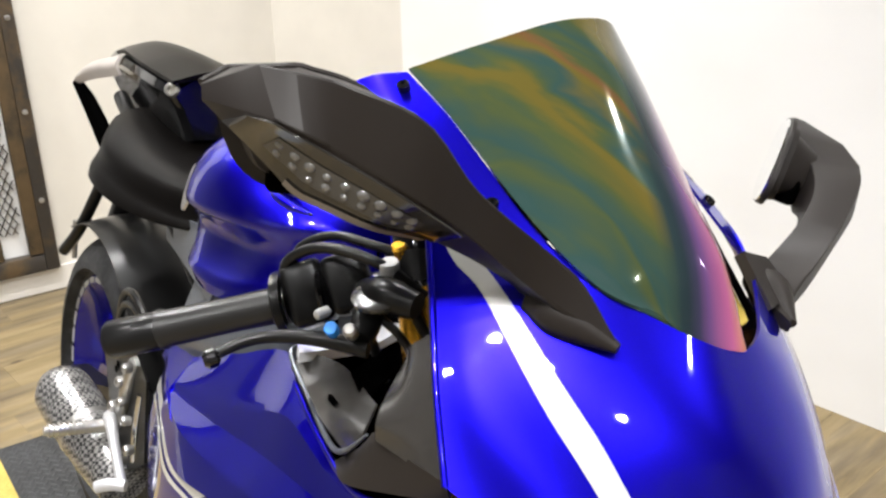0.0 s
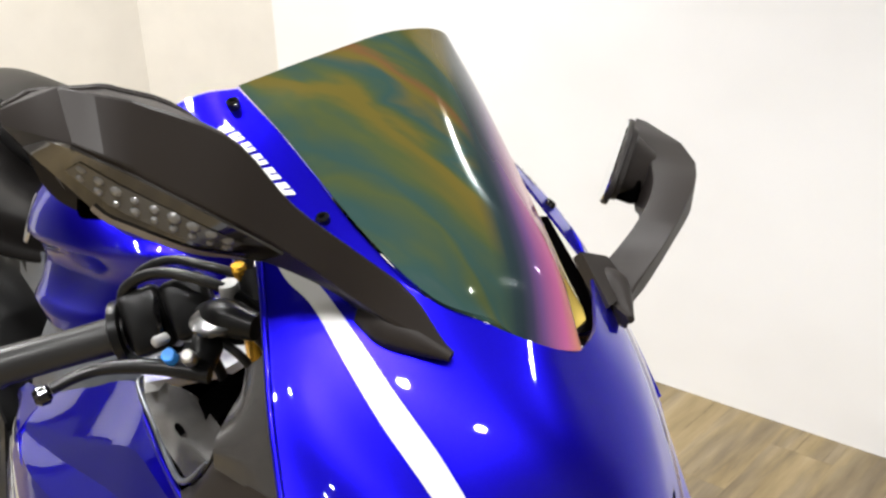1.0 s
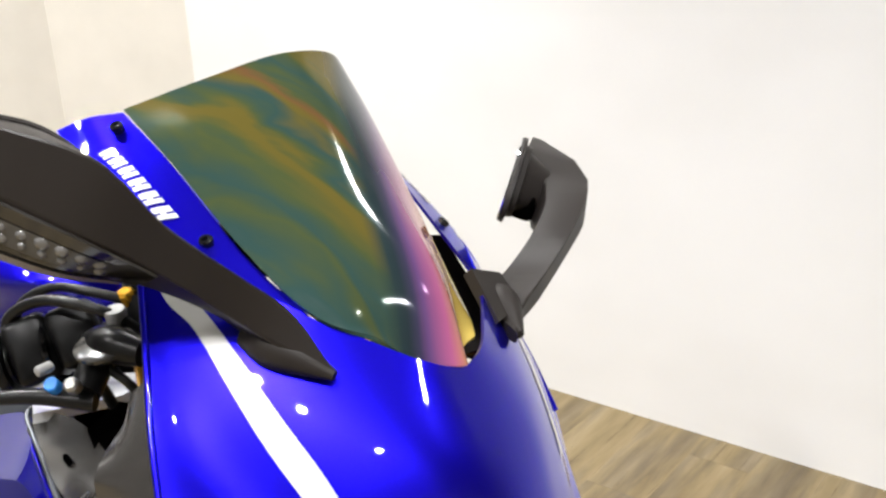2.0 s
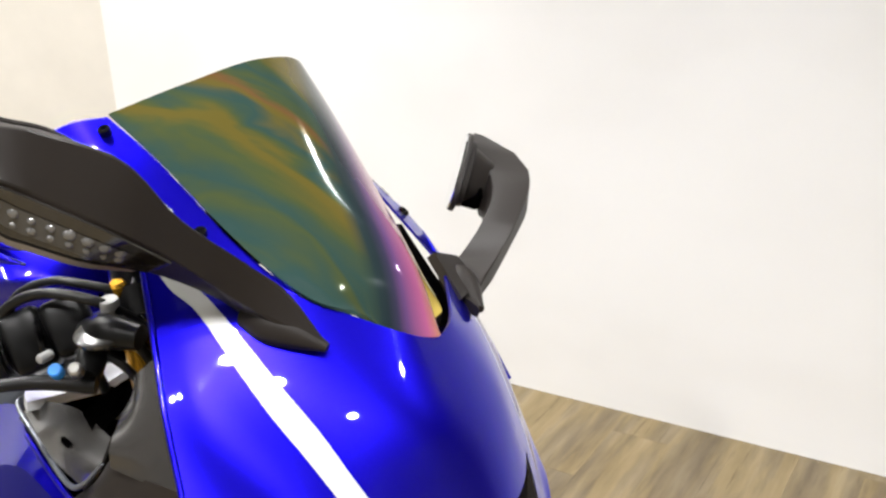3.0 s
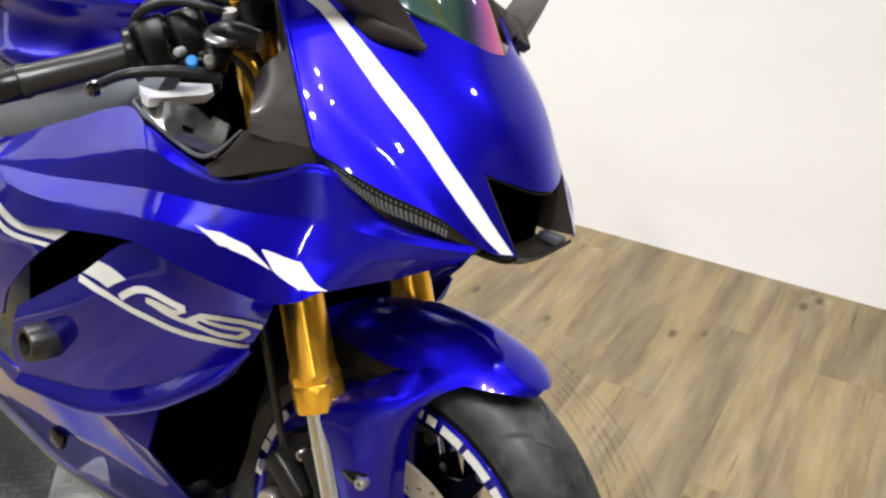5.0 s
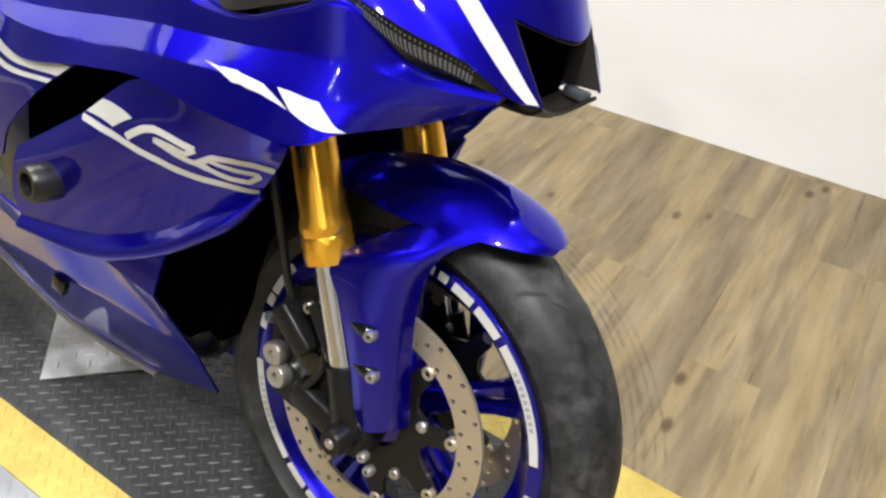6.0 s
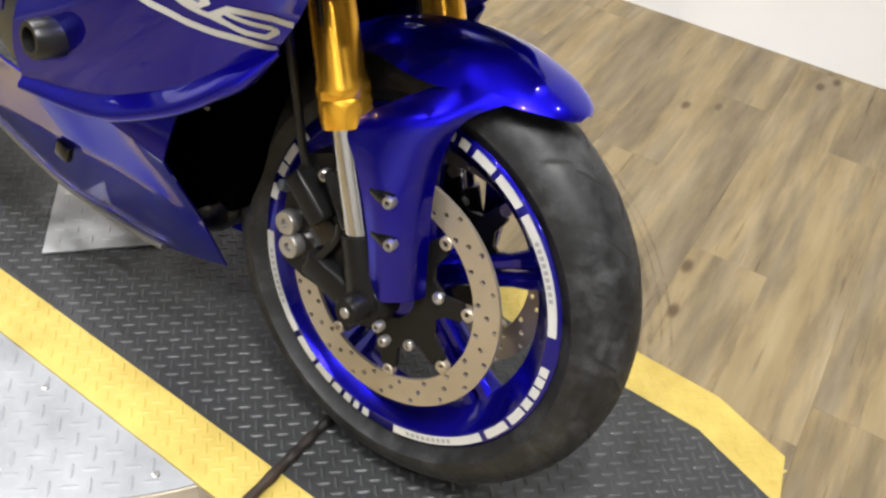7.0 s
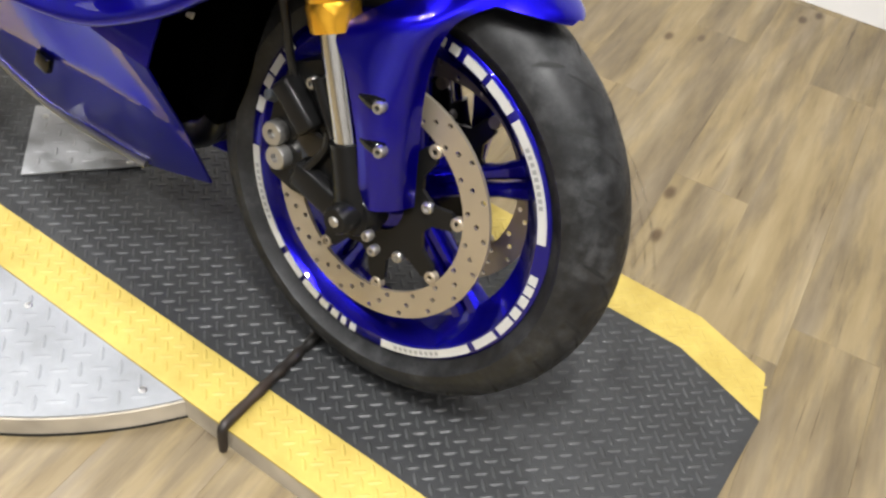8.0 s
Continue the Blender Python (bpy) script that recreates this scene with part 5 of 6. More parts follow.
part("engine_cover", stack((-0.66, -0.085, 0.40), (0, -1, 0), [(0, 0.085), (0.03, 0.082), (0.045, 0.06), (0.045, 0)], 32), ALLOY, engine, "grey clutch cover")
for k in range(3):
    part("header_pipe", tube([(-0.29, -0.05 + 0.05 * k, 0.42), (-0.28, -0.045 + 0.045 * k, 0.30), (-0.35, -0.03 + 0.03 * k, 0.20), (-0.55, 0.0, 0.18)], 0.02, 18, 10), SATIN_BLACK, engine, "dark exhaust pipe")
part("airbox", box((-0.56, 0, 0.68), (0.46, 0.20, 0.26), (0, 6, 0), 0.03, 3), SHADE_BLACK, bike, "airbox under the tank, coloured as deep shade")
for tx, tz in ((-0.303, 0.422), (-0.246, 0.480)):
    part("reflector_tag", box((tx, -0.104, tz), (0.010, 0.004, 0.018), (0, 15, 20), 0.001), WHITE_DECAL, engine, "small white tag")

# ---- mirrors ----
def quad_loop(tr, tf, bf, br, soft=0.35):
    """A four-cornered loop with rounded corners."""
    c = [np.array(p, float) for p in (tr, tf, bf, br)]
    pts = []
    for k in range(4):
        p, a, b = c[k], c[k - 1], c[(k + 1) % 4]
        e0, e1 = p + (a - p) * soft * 0.5, p + (b - p) * soft * 0.5
        for t in (0, 0.5, 1):
            pts.append((1 - t) ** 2 * e0 + 2 * t * (1 - t) * p + t * t * e1)
    return pts


MIRROR = [[(-0.212, -0.343, 1.078), (-0.204, -0.346, 1.078), (-0.204, -0.345, 1.068), (-0.211, -0.342, 1.066)],
          [(-0.224, -0.322, 1.087), (-0.160, -0.325, 1.099), (-0.113, -0.332, 1.070), (-0.178, -0.335, 1.053)],
          [(-0.185, -0.287, 1.097), (-0.099, -0.302, 1.099), (-0.102, -0.298, 1.056), (-0.142, -0.300, 1.014)],
          [(-0.180, -0.238, 1.085), (-0.065, -0.254, 1.082), (-0.070, -0.258, 1.034), (-0.108, -0.262, 1.001)],
          [(-0.136, -0.196, 1.044), (-0.062, -0.208, 1.038), (-0.065, -0.213, 1.008), (-0.112, -0.206, 0.989)],
          [(-0.099, -0.152, 0.998), (-0.048, -0.160, 1.004), (-0.060, -0.164, 0.975), (-0.093, -0.154, 0.966)],
          [(-0.080, -0.124, 0.972), (-0.034, -0.124, 0.978), (-0.034, -0.128, 0.948), (-0.076, -0.126, 0.944)],
          [(-0.034, -0.106, 0.946), (-0.013, -0.104, 0.941), (-0.011, -0.104, 0.934), (-0.034, -0.106, 0.934)]]
MIRROR_GLASS = plain("mirror_glass", (0.85, 0.86, 0.87), 0.02, metal=1.0, vary=0.0, bumpy=0.0)
LEFT_MIRROR = [[(-0.236, 0.366, 1.078), (-0.226, 0.371, 1.076), (-0.226, 0.369, 1.066), (-0.236, 0.364, 1.064)],
               [(-0.207, 0.322, 1.070), (-0.158, 0.349, 1.062), (-0.150, 0.342, 1.030), (-0.192, 0.315, 1.010)],
               [(-0.155, 0.292, 1.045), (-0.115, 0.318, 1.048), (-0.110, 0.309, 1.010), (-0.150, 0.272, 0.990)],
               [(-0.116, 0.250, 1.026), (-0.087, 0.280, 1.034), (-0.086, 0.278, 1.002), (-0.120, 0.240, 0.990)],
               [(-0.094, 0.206, 1.000), (-0.062, 0.225, 1.004), (-0.066, 0.220, 0.970), (-0.100, 0.205, 0.970)],
               [(-0.096, 0.170, 0.962), (-0.046, 0.176, 0.978), (-0.050, 0.170, 0.944), (-0.090, 0.160, 0.942)],
               [(-0.085, 0.128, 0.956), (-0.032, 0.128, 0.952), (-0.034, 0.128, 0.932), (-0.078, 0.128, 0.935)],
               [(-0.060, 0.102, 0.950), (-0.008, 0.095, 0.938), (-0.010, 0.096, 0.926), (-0.058, 0.106, 0.934)]]
LED_GLASS = plain("led_reflector", (0.17, 0.168, 0.165), 0.22, metal=0.5, vary=0.3, bumpy=0.0)
LED_TRAY = plain("led_tray", (0.070, 0.069, 0.068), 0.22, metal=0.3, vary=0.3, bumpy=0.0)
SMOKED = plain("smoked_lens", (0.018, 0.016, 0.014), 0.10, coat=0.3, bumpy=0.0)
TRIM_BROWN = plain("lens_trim", (0.13, 0.11, 0.09), 0.35, vary=0.1, bumpy=0.0)


def mirror(side, sections, middle, along, upward):
    """A faceted housing on its arm, an indicator in its lower face and a glass plate behind."""
    rows = np.array(sections, float)
    tip = np.array([rows[0] * (1 - f) + rows[1] * f for f in (0, 0.34, 0.67)])
    inward = np.array([rows[1] * (1 - f) + rows[2] * f for f in (0, 0.25, 0.5, 0.75)])
    rows = np.concatenate([tip, inward, spline(rows[2:], 23)])
    shell = part("mirror_arm", loft([quad_loop(*r, soft=0.09 + 0.045 * max(0, k - 20)) for k, r in enumerate(rows)]), BLACK_PLASTIC, bike, "matt black faceted mirror housing on a curved arm", sharp=16)
    if side < 0:
        part("housing_rim", tube([r[0] + (r[1] - r[0]) * 0.10 for r in rows[:16]], 0.0034, 30, 8), BLACK_PLASTIC, shell)
    part("mirror_foot", tube([(-0.078, side * 0.132, 0.950), (-0.052, side * 0.122, 0.947), (-0.012, side * 0.102, 0.934)], [0.012, 0.0175, 0.004], 16, 16), BLACK_PLASTIC, shell, "black rubber mirror foot")
    if side > 0:
        part("mount_plate", Skin([[(-0.074, side * 0.090, 0.974), (-0.088, side * 0.148, 0.960)], [(-0.028, side * 0.082, 0.938), (-0.046, side * 0.138, 0.940)]], 8, 6).mesh(0.010, -side), BLACK_PLASTIC, shell)
    # the glass plate on its pivot
    middle, along, upward = (np.array(q, float) for q in (middle, along, upward))
    normal = np.cross(along, upward)
    normal /= np.linalg.norm(normal)
    if normal[0] > 0:
        normal = -normal
    def oval(shift, grow):
        pts = []
        for a in np.linspace(0, 2 * math.pi, 32, endpoint=False):
            c, s = math.cos(a), math.sin(a)
            u, v = (abs(c) ** 0.7) * (1 if c > 0 else -1), (abs(s) ** 0.7) * (1 if s > 0 else -1)
            pts.append(middle + along * u * grow + upward * v * grow + normal * shift)
        return pts
    back = part("mirror_head", loft([oval(0.0, 0.97), oval(-0.002, 1.0), oval(-0.006, 1.0), oval(-0.007, 0.86), oval(-0.013, 0.84), oval(-0.014, 0.70), oval(-0.040, 0.45)]), BLACK_PLASTIC, shell, "black plate that carries the mirror glass", sharp=30)
    part("mirror_glass", loft([oval(0.0015, 0.93), oval(0.0002, 0.95)]), MIRROR_GLASS, back, "silver mirror glass")
    part("pivot_block", box(middle - normal * 0.022 - upward * 0.45, (0.034, 0.040, 0.030), (0, 10, side * 25), 0.006, 3), SHADE_BLACK, shell)
    # indicator let into the lower front face
    fr, bk = rows[:, 2], rows[:, 3]
    face = np.stack([fr * 0.93 + bk * 0.07, fr * 0.5 + bk * 0.5, fr * 0.10 + bk * 0.90], 1)[2:17]
    lens = Skin(face, 26, 8)
    out = np.cross(bk[9] - fr[9], fr[12] - fr[9])
    out /= np.linalg.norm(out)
    if out[2] > 0:
        out = -out
    lens.grid = lens.grid + out * 0.0025
    sign = 1.0 if np.dot(lens.normals()[12, 4], out) > 0 else -1.0
    signal = part("indicator", lens.mesh(0.004, sign), SMOKED, shell, "smoked indicator lens with a row of lamps")
    part("reflector", lens.patch([(0.16, 0.22), (0.84, 0.26), (0.84, 0.74), (0.16, 0.66)], 0.0006, sign, False, 12), LED_TRAY, signal, "grey reflector behind the lamps")
    rng = random.Random(3)
    for k in range(9):
        for q in range(2):
            p, nn = lens.at(0.19 + 0.074 * k + 0.022 * q, 0.37 + 0.20 * q)
            size = 0.0050 * rng.uniform(0.65, 1.0) * (1.0 if q == 0 else 0.8)
            part("led", stack(p - out * 0.0015, out, [(0.0, size * 1.1), (0.0022, size * 1.0), (0.0034, size * 0.7), (0.0040, 0.0)], 10), LED_GLASS, signal, "clear indicator lamp")
    part("lens_edge", lens.strip([(0.30, 0.95), (0.60, 0.95), (0.93, 0.95)], 0.006, 0.0015, sign, False, 16), TRIM_BROWN, signal)


mirror(-1, [[p for p in r] for r in MIRROR], (-0.205, -0.275, 1.045), (0.028, 0.040, 0.005), (-0.004, -0.016, 0.040))
mirror(1, LEFT_MIRROR, (-0.190, 0.277, 1.038), (0.033, -0.036, 0.006), (-0.0075, 0.024, 0.0445))

# ---- tank ----
def tank_loop(x, hw, top, waist, low, inner):
    """Across the tank: a flat crown, full shoulders and tucked-in knees."""
    dent = max(0.0, 1 - abs(x + 0.55) / 0.2)
    drop = waist - low
    half = [(0.0, top), (0.42 * hw, top - 0.003), (0.74 * hw, top - 0.018), (0.93 * hw, top - 0.050), (hw, waist), (hw * (0.98 - 0.05 * dent), waist - 0.012),
            (hw * (0.95 - 0.15 * dent), waist - 0.34 * drop), (hw * (0.94 - 0.09 * dent), waist - 0.62 * drop), (hw * (0.94 - 0.02 * dent), waist - 0.80 * drop), (inner, low)]
    return [(x + 0.25 * (z - top) * 0.3, -y, z) for y, z in half] + [(x + 0.25 * (z - top) * 0.3, y, z) for y, z in half[::-1][:-1]]


TANK = [tank_loop(*r) for r in ((-0.395, 0.070, 0.930, 0.900, 0.860, 0.06), (-0.415, 0.125, 0.955, 0.905, 0.835, 0.10), (-0.470, 0.172, 0.978, 0.900, 0.800, 0.13), (-0.550, 0.194, 0.992, 0.895, 0.780, 0.14),
                                (-0.630, 0.190, 0.986, 0.890, 0.775, 0.13), (-0.700, 0.160, 0.968, 0.880, 0.775, 0.11), (-0.760, 0.125, 0.940, 0.870, 0.780, 0.09), (-0.800, 0.100, 0.905, 0.855, 0.79, 0.08))]
tank_rows = spline(np.array(TANK, float), 40)
tank_rows = np.array([spline(np.vstack([r, r[:1]]), 50)[:-1] for r in tank_rows])
tank = part("fuel_tank", loft(list(tank_rows)), BLUE, bike, "glossy blue fuel tank", sharp=60)
for side in (-1, 1):
    for k in range(4):
        x0, y0, z0 = -0.560 + 0.028 * k, 0.124 + 0.011 * k, 0.9655 - 0.0085 * k
        curve = [(x0 + d, side * (y0 + b), z0 - c) for d, b, c in ((0.0, 0.0, 0.0), (0.030, 0.006, 0.003), (0.062, 0.004, 0.006), (0.085, -0.004, 0.008))]
        part("tank_vent", tube(curve, [0.0015, 0.0040, 0.0040, 0.0015], 14, 8), GLOSS_BLACK, tank, "black vent slot")
        part("vent_lip", tube([(p[0], p[1] + side * 0.0045, p[2] + 0.0015) for p in curve], [0.001, 0.0042, 0.0042, 0.001], 14, 10), BLUE, tank, "raised blue vent lip")
    part("tank_badge", stack((-0.662, side * 0.176, 0.895), (-0.3, side, 0.25), [(0, 0.03), (0.003, 0.029), (0.003, 0.022), (0.0025, 0)], 28), STEEL, tank, "round chrome badge")
part("tank_cover", Skin([[(-0.40, -0.06, 0.945), (-0.40, 0.0, 0.952), (-0.40, 0.06, 0.945)], [(-0.47, -0.10, 0.982), (-0.47, 0.0, 0.99), (-0.47, 0.10, 0.982)], [(-0.57, -0.09, 0.994), (-0.57, 0.0, 1.004), (-0.57, 0.09, 0.994)], [(-0.66, -0.05, 0.984), (-0.66, 0.0, 0.992), (-0.66, 0.05, 0.984)]], 24, 16).mesh(0.006, -1.0), BLUE, tank, "raised blue tank cover")
part("filler_cap", stack((-0.60, 0, 0.996), (0, 0, 1), [(0, 0.036), (0.008, 0.034), (0.008, 0.026), (0.006, 0)], 28), SATIN_BLACK, tank)

# ---- frame and seat ----
for side in (-1, 1):
    m = side > 0
    part("frame_spar", Skin([[(-0.36, -0.125, 0.845), (-0.36, -0.150, 0.800), (-0.36, -0.135, 0.740)], [(-0.50, -0.150, 0.800), (-0.50, -0.175, 0.745), (-0.50, -0.160, 0.680)],
                             [(-0.66, -0.130, 0.770), (-0.67, -0.160, 0.700), (-0.68, -0.145, 0.620)], [(-0.80, -0.105, 0.740), (-0.80, -0.130, 0.650), (-0.79, -0.120, 0.560)], [(-0.84, -0.10, 0.62), (-0.83, -0.12, 0.52), (-0.80, -0.11, 0.42)]], 30, 14).mesh(0.02, 1.0, m), ALLOY, bike, "grey alloy frame spar")
    part("tank_side_cover", Skin([[(-0.60, -0.155, 0.800), (-0.62, -0.160, 0.760)], [(-0.72, -0.130, 0.820), (-0.74, -0.135, 0.750)], [(-0.86, -0.105, 0.800), (-0.86, -0.110, 0.740)], [(-1.0, -0.085, 0.770), (-0.98, -0.09, 0.735)]], 20, 8).mesh(0.004, 1.0, m), ALLOY, bike, "grey side cover below the seat")
    part("subframe_rail", tube([(-0.82, side * 0.085, 0.70), (-1.05, side * 0.08, 0.80), (-1.35, side * 0.06, 0.90)], 0.014, 14, 10), SATIN_BLACK, bike)


def seat_loop(x, hw, top, low):
    half = [(0, top), (0.6 * hw, top - 0.004), (0.9 * hw, top - 0.022), (hw, top - 0.055), (0.96 * hw, low)]
    return [(x, -y, z) for y, z in half] + [(x, y, z) for y, z in half[::-1][:-1]]


seat_rows = spline(np.array([seat_loop(*r) for r in ((-0.775, 0.085, 0.872, 0.800), (-0.85, 0.110, 0.862, 0.785), (-0.95, 0.135, 0.862, 0.775), (-1.05, 0.150, 0.872, 0.775), (-1.15, 0.150, 0.890, 0.785), (-1.22, 0.120, 0.905, 0.80))], float), 24)
part("seat", loft([spline(np.vstack([r, r[:1]]), 40)[:-1] for r in seat_rows]), SEAT_VINYL, bike, "black vinyl rider seat", sharp=60)


def tail_loop(x, hw, top, low, foot):
    half = [(0, top), (0.55 * hw, top - 0.003), (0.95 * hw, top - 0.018), (hw, top - 0.032), (0.78 * hw, (top + low) / 2), (foot, low)]
    return [(x, -y, z) for y, z in half] + [(x, y, z) for y, z in half[::-1][:-1]]


tail_rows = spline(np.array([tail_loop(*r) for r in ((-1.050, 0.062, 0.978, 0.880, 0.026), (-1.075, 0.078, 0.984, 0.872, 0.038), (-1.20, 0.080, 0.992, 0.872, 0.045), (-1.35, 0.062, 0.990, 0.885, 0.042), (-1.46, 0.042, 0.975, 0.900, 0.032), (-1.56, 0.026, 0.965, 0.920, 0.02))], float), 26)
tail = part("tail_cowl", loft(list(tail_rows)), GLOSS_BLACK, bike, "glossy black seat cowl and tail", sharp=30)
part("tail_cap", Skin([[(-1.040, -0.074, 0.974), (-1.036, 0.0, 0.994), (-1.040, 0.074, 0.974)], [(-1.18, -0.082, 0.986), (-1.18, 0.0, 1.008), (-1.18, 0.082, 0.986)], [(-1.32, -0.066, 0.988), (-1.32, 0.0, 1.010), (-1.32, 0.066, 0.988)], [(-1.45, -0.044, 0.974), (-1.45, 0.0, 0.990), (-1.45, 0.044, 0.974)]], 24, 14).mesh(0.007, -1.0), SEAT_VINYL, tail, "matt black cowl top")
part("cowl_bolt", bolt((-1.058, -0.066, 0.958), (0.80, -0.65, 0.1), 0.012, 0.012), STEEL, tail)
for side in (-1, 1):
    part("tail_fin", Skin([[(-1.29, -0.084, 0.982), (-1.28, -0.094, 0.966), (-1.275, -0.088, 0.948)], [(-1.42, -0.092, 0.955), (-1.42, -0.102, 0.940), (-1.41, -0.094, 0.922)], [(-1.52, -0.090, 0.925), (-1.52, -0.098, 0.912), (-1.52, -0.090, 0.898)], [(-1.60, -0.082, 0.896), (-1.60, -0.086, 0.888), (-1.598, -0.082, 0.880)]], 20, 10).mesh(0.006, 1.0, side > 0), TAIL_SILVER, tail, "silver tail fin")
    part("fin_strut", tube([(-1.56, side * 0.084, 0.892), (-1.45, side * 0.085, 0.862), (-1.33, side * 0.086, 0.815)], [0.012, 0.017, 0.018], 14, 6), SHADE_BLACK, tail, "black strut under the fin")
    part("tail_light_stem", tube([(-1.42, side * 0.05, 0.77), (-1.55, side * 0.07, 0.60), (-1.63, side * 0.085, 0.52)], 0.012, 12, 10), SATIN_BLACK, tail)
part("number_plate_holder", tube([(-1.36, 0, 0.82), (-1.55, 0, 0.60), (-1.66, 0, 0.49)], [0.03, 0.022, 0.02], 14, 10), SATIN_BLACK, tail)
part("plate_bolt", tube([(-1.64, -0.06, 0.50), (-1.64, -0.06, 0.585)], 0.006, 4, 10, smooth_path=False), STEEL, tail)

# ---- rear end ----
part("hugger", Skin([[(RW[0] + 0.345 * math.cos(math.radians(a)), y, RW[1] + (0.345 - 0.9 * abs(y) ** 1.6) * math.sin(math.radians(a))) for y in (-0.095, -0.05, 0, 0.05, 0.095)] for a in (20, 45, 70, 95, 118)], 24, 14).mesh(0.003), SATIN_BLACK, bike, "black rear hugger")
swing = part("swingarm", loft([[(x, y - s, z - h) for x, y, z, s, h in ((x, -0.10, z, -0.018, h0), (x, -0.10, z, 0.018, h0), (x, -0.10, z, 0.018, -h0), (x, -0.10, z, -0.018, -h0))] for x, z, h0 in ((-0.82, 0.42, 0.05), (-1.05, 0.40, 0.045), (-1.25, 0.34, 0.035), (-1.42, 0.312, 0.03))]), SATIN_BLACK, bike, "black swingarm")
part("rear_axle_nut", stack((-1.375, -0.118, 0.312), (0, -1, 0), [(0, 0.022), (0.014, 0.02), (0.014, 0)], 6), STEEL, swing)

CARBON, c_nodes, c_links, c_bsdf = material("carbon_weave")
weave = c_nodes.new("ShaderNodeTexChecker")
weave.inputs["Color1"].default_value, weave.inputs["Color2"].default_value = (0.30, 0.29, 0.28, 1), (0.03, 0.03, 0.03, 1)
weave.inputs["Scale"].default_value = 1.0
c_links.new(coords(c_nodes, c_links, (160, 160, 160), (0.2, 0.5, 0.8)), weave.inputs["Vector"])
c_links.new(weave.outputs["Color"], c_bsdf.inputs["Base Color"])
c_bsdf.inputs["Roughness"].default_value, c_bsdf.inputs["Metallic"].default_value, c_bsdf.inputs["Coat Weight"].default_value = 0.3, 0.4, 1.0
MUFFLER_0, MUFFLER_1 = np.array((-0.935, -0.150, 0.335)), np.array((-1.165, -0.187, 0.398))
muffler = part("muffler", tube([MUFFLER_0, MUFFLER_0 + (MUFFLER_1 - MUFFLER_0) * 0.33, MUFFLER_0 + (MUFFLER_1 - MUFFLER_0) * 0.67, MUFFLER_1], [0.040, 0.047, 0.051, 0.050], 24, 24), CARBON, bike, "carbon fibre exhaust can")
part("muffler_cap", stack(MUFFLER_1, MUFFLER_1 - MUFFLER_0, [(-0.002, 0.049), (0, 0.050), (0.016, 0.049), (0.038, 0.038), (0.042, 0.03), (0.016, 0.026), (0.016, 0)], 24), CARBON, muffler)
part("muffler_strap", stack(MUFFLER_0 + (MUFFLER_1 - MUFFLER_0) * 0.55, MUFFLER_1 - MUFFLER_0, [(0, 0.0500), (0.012, 0.0515)], 24), STEEL, muffler)
part("heel_guard", loft([[(x, y, z) for x, z in ((-0.86, 0.55), (-0.96, 0.60), (-1.08, 0.52), (-1.02, 0.42), (-0.92, 0.37), (-0.85, 0.42))] for y in (-0.150, -0.146)]), SATIN_BLACK, bike, "black heel guard plate", smooth=False)
for k in range(6):
    # flat black discs: the dark of the holes is painted
    part("guard_hole", stack((-1.019 + 0.004 * k + 0.014 * (k % 2), -0.1515, 0.560 - 0.012 * k), (0, -1, 0), [(0, 0.006), (0.001, 0.006), (0.001, 0)], 10), SHADE_BLACK, bike)
peg = part("foot_peg", tube([(-0.990, -0.150, 0.420), (-0.994, -0.20, 0.420), (-1.000, -0.261, 0.420)], [0.014, 0.0095, 0.0075], 24, 12), STEEL, bike, "ribbed alloy foot peg")
for k in range(10):
    part("peg_rib", stack((-0.994 - 0.0006 * k, -0.186 - 0.0072 * k, 0.420), (0, -1, 0), [(0, 0.0112), (0.0032, 0.0112)], 12), STEEL, peg)
part("peg_bracket", tube([(-0.915, -0.150, 0.560), (-0.930, -0.153, 0.525), (-0.945, -0.155, 0.480), (-0.985, -0.150, 0.425)], [0.010, 0.012, 0.011, 0.014], 20, 10), STEEL, bike, "silver rearset bracket")
for px, pz, r in ((-0.905, 0.555, 0.008), (-0.935, 0.520, 0.009), (-0.925, 0.490, 0.008), (-0.965, 0.465, 0.010), (-0.90, 0.470, 0.008), (-0.88, 0.43, 0.008), (-0.905, 0.40, 0.007)):
    part("rearset_bolt", bolt((px, -0.162, pz), (0.1, -1, 0.1), r, 0.010), STEEL, bike)
part("brake_rod", tube([(-0.880, -0.150, 0.520), (-0.890, -0.152, 0.460), (-0.90, -0.150, 0.40)], 0.006, 12, 10), CHROME, bike)
pedal = part("brake_pedal", tube([(-0.965, -0.170, 0.448), (-0.920, -0.180, 0.455), (-0.875, -0.185, 0.430), (-0.835, -0.186, 0.400)], [0.011, 0.009, 0.008, 0.008], 18, 10), SILVER, bike, "silver brake pedal")
part("pedal_pad", tube([(-0.830, -0.182, 0.400), (-0.845, -0.200, 0.398), (-0.858, -0.217, 0.390)], [0.009, 0.010, 0.009], 10, 10), SILVER, pedal)
# wiring at the tail of the engine
for dz in (0.0, 0.02):
    part("wire", tube([(-1.10, -0.12, 0.52 + dz), (-1.04, -0.135, 0.60 + dz), (-0.97, -0.14, 0.63 + dz), (-0.88, -0.14, 0.62)], 0.006, 16, 8), WIRE_BLACK, bike)

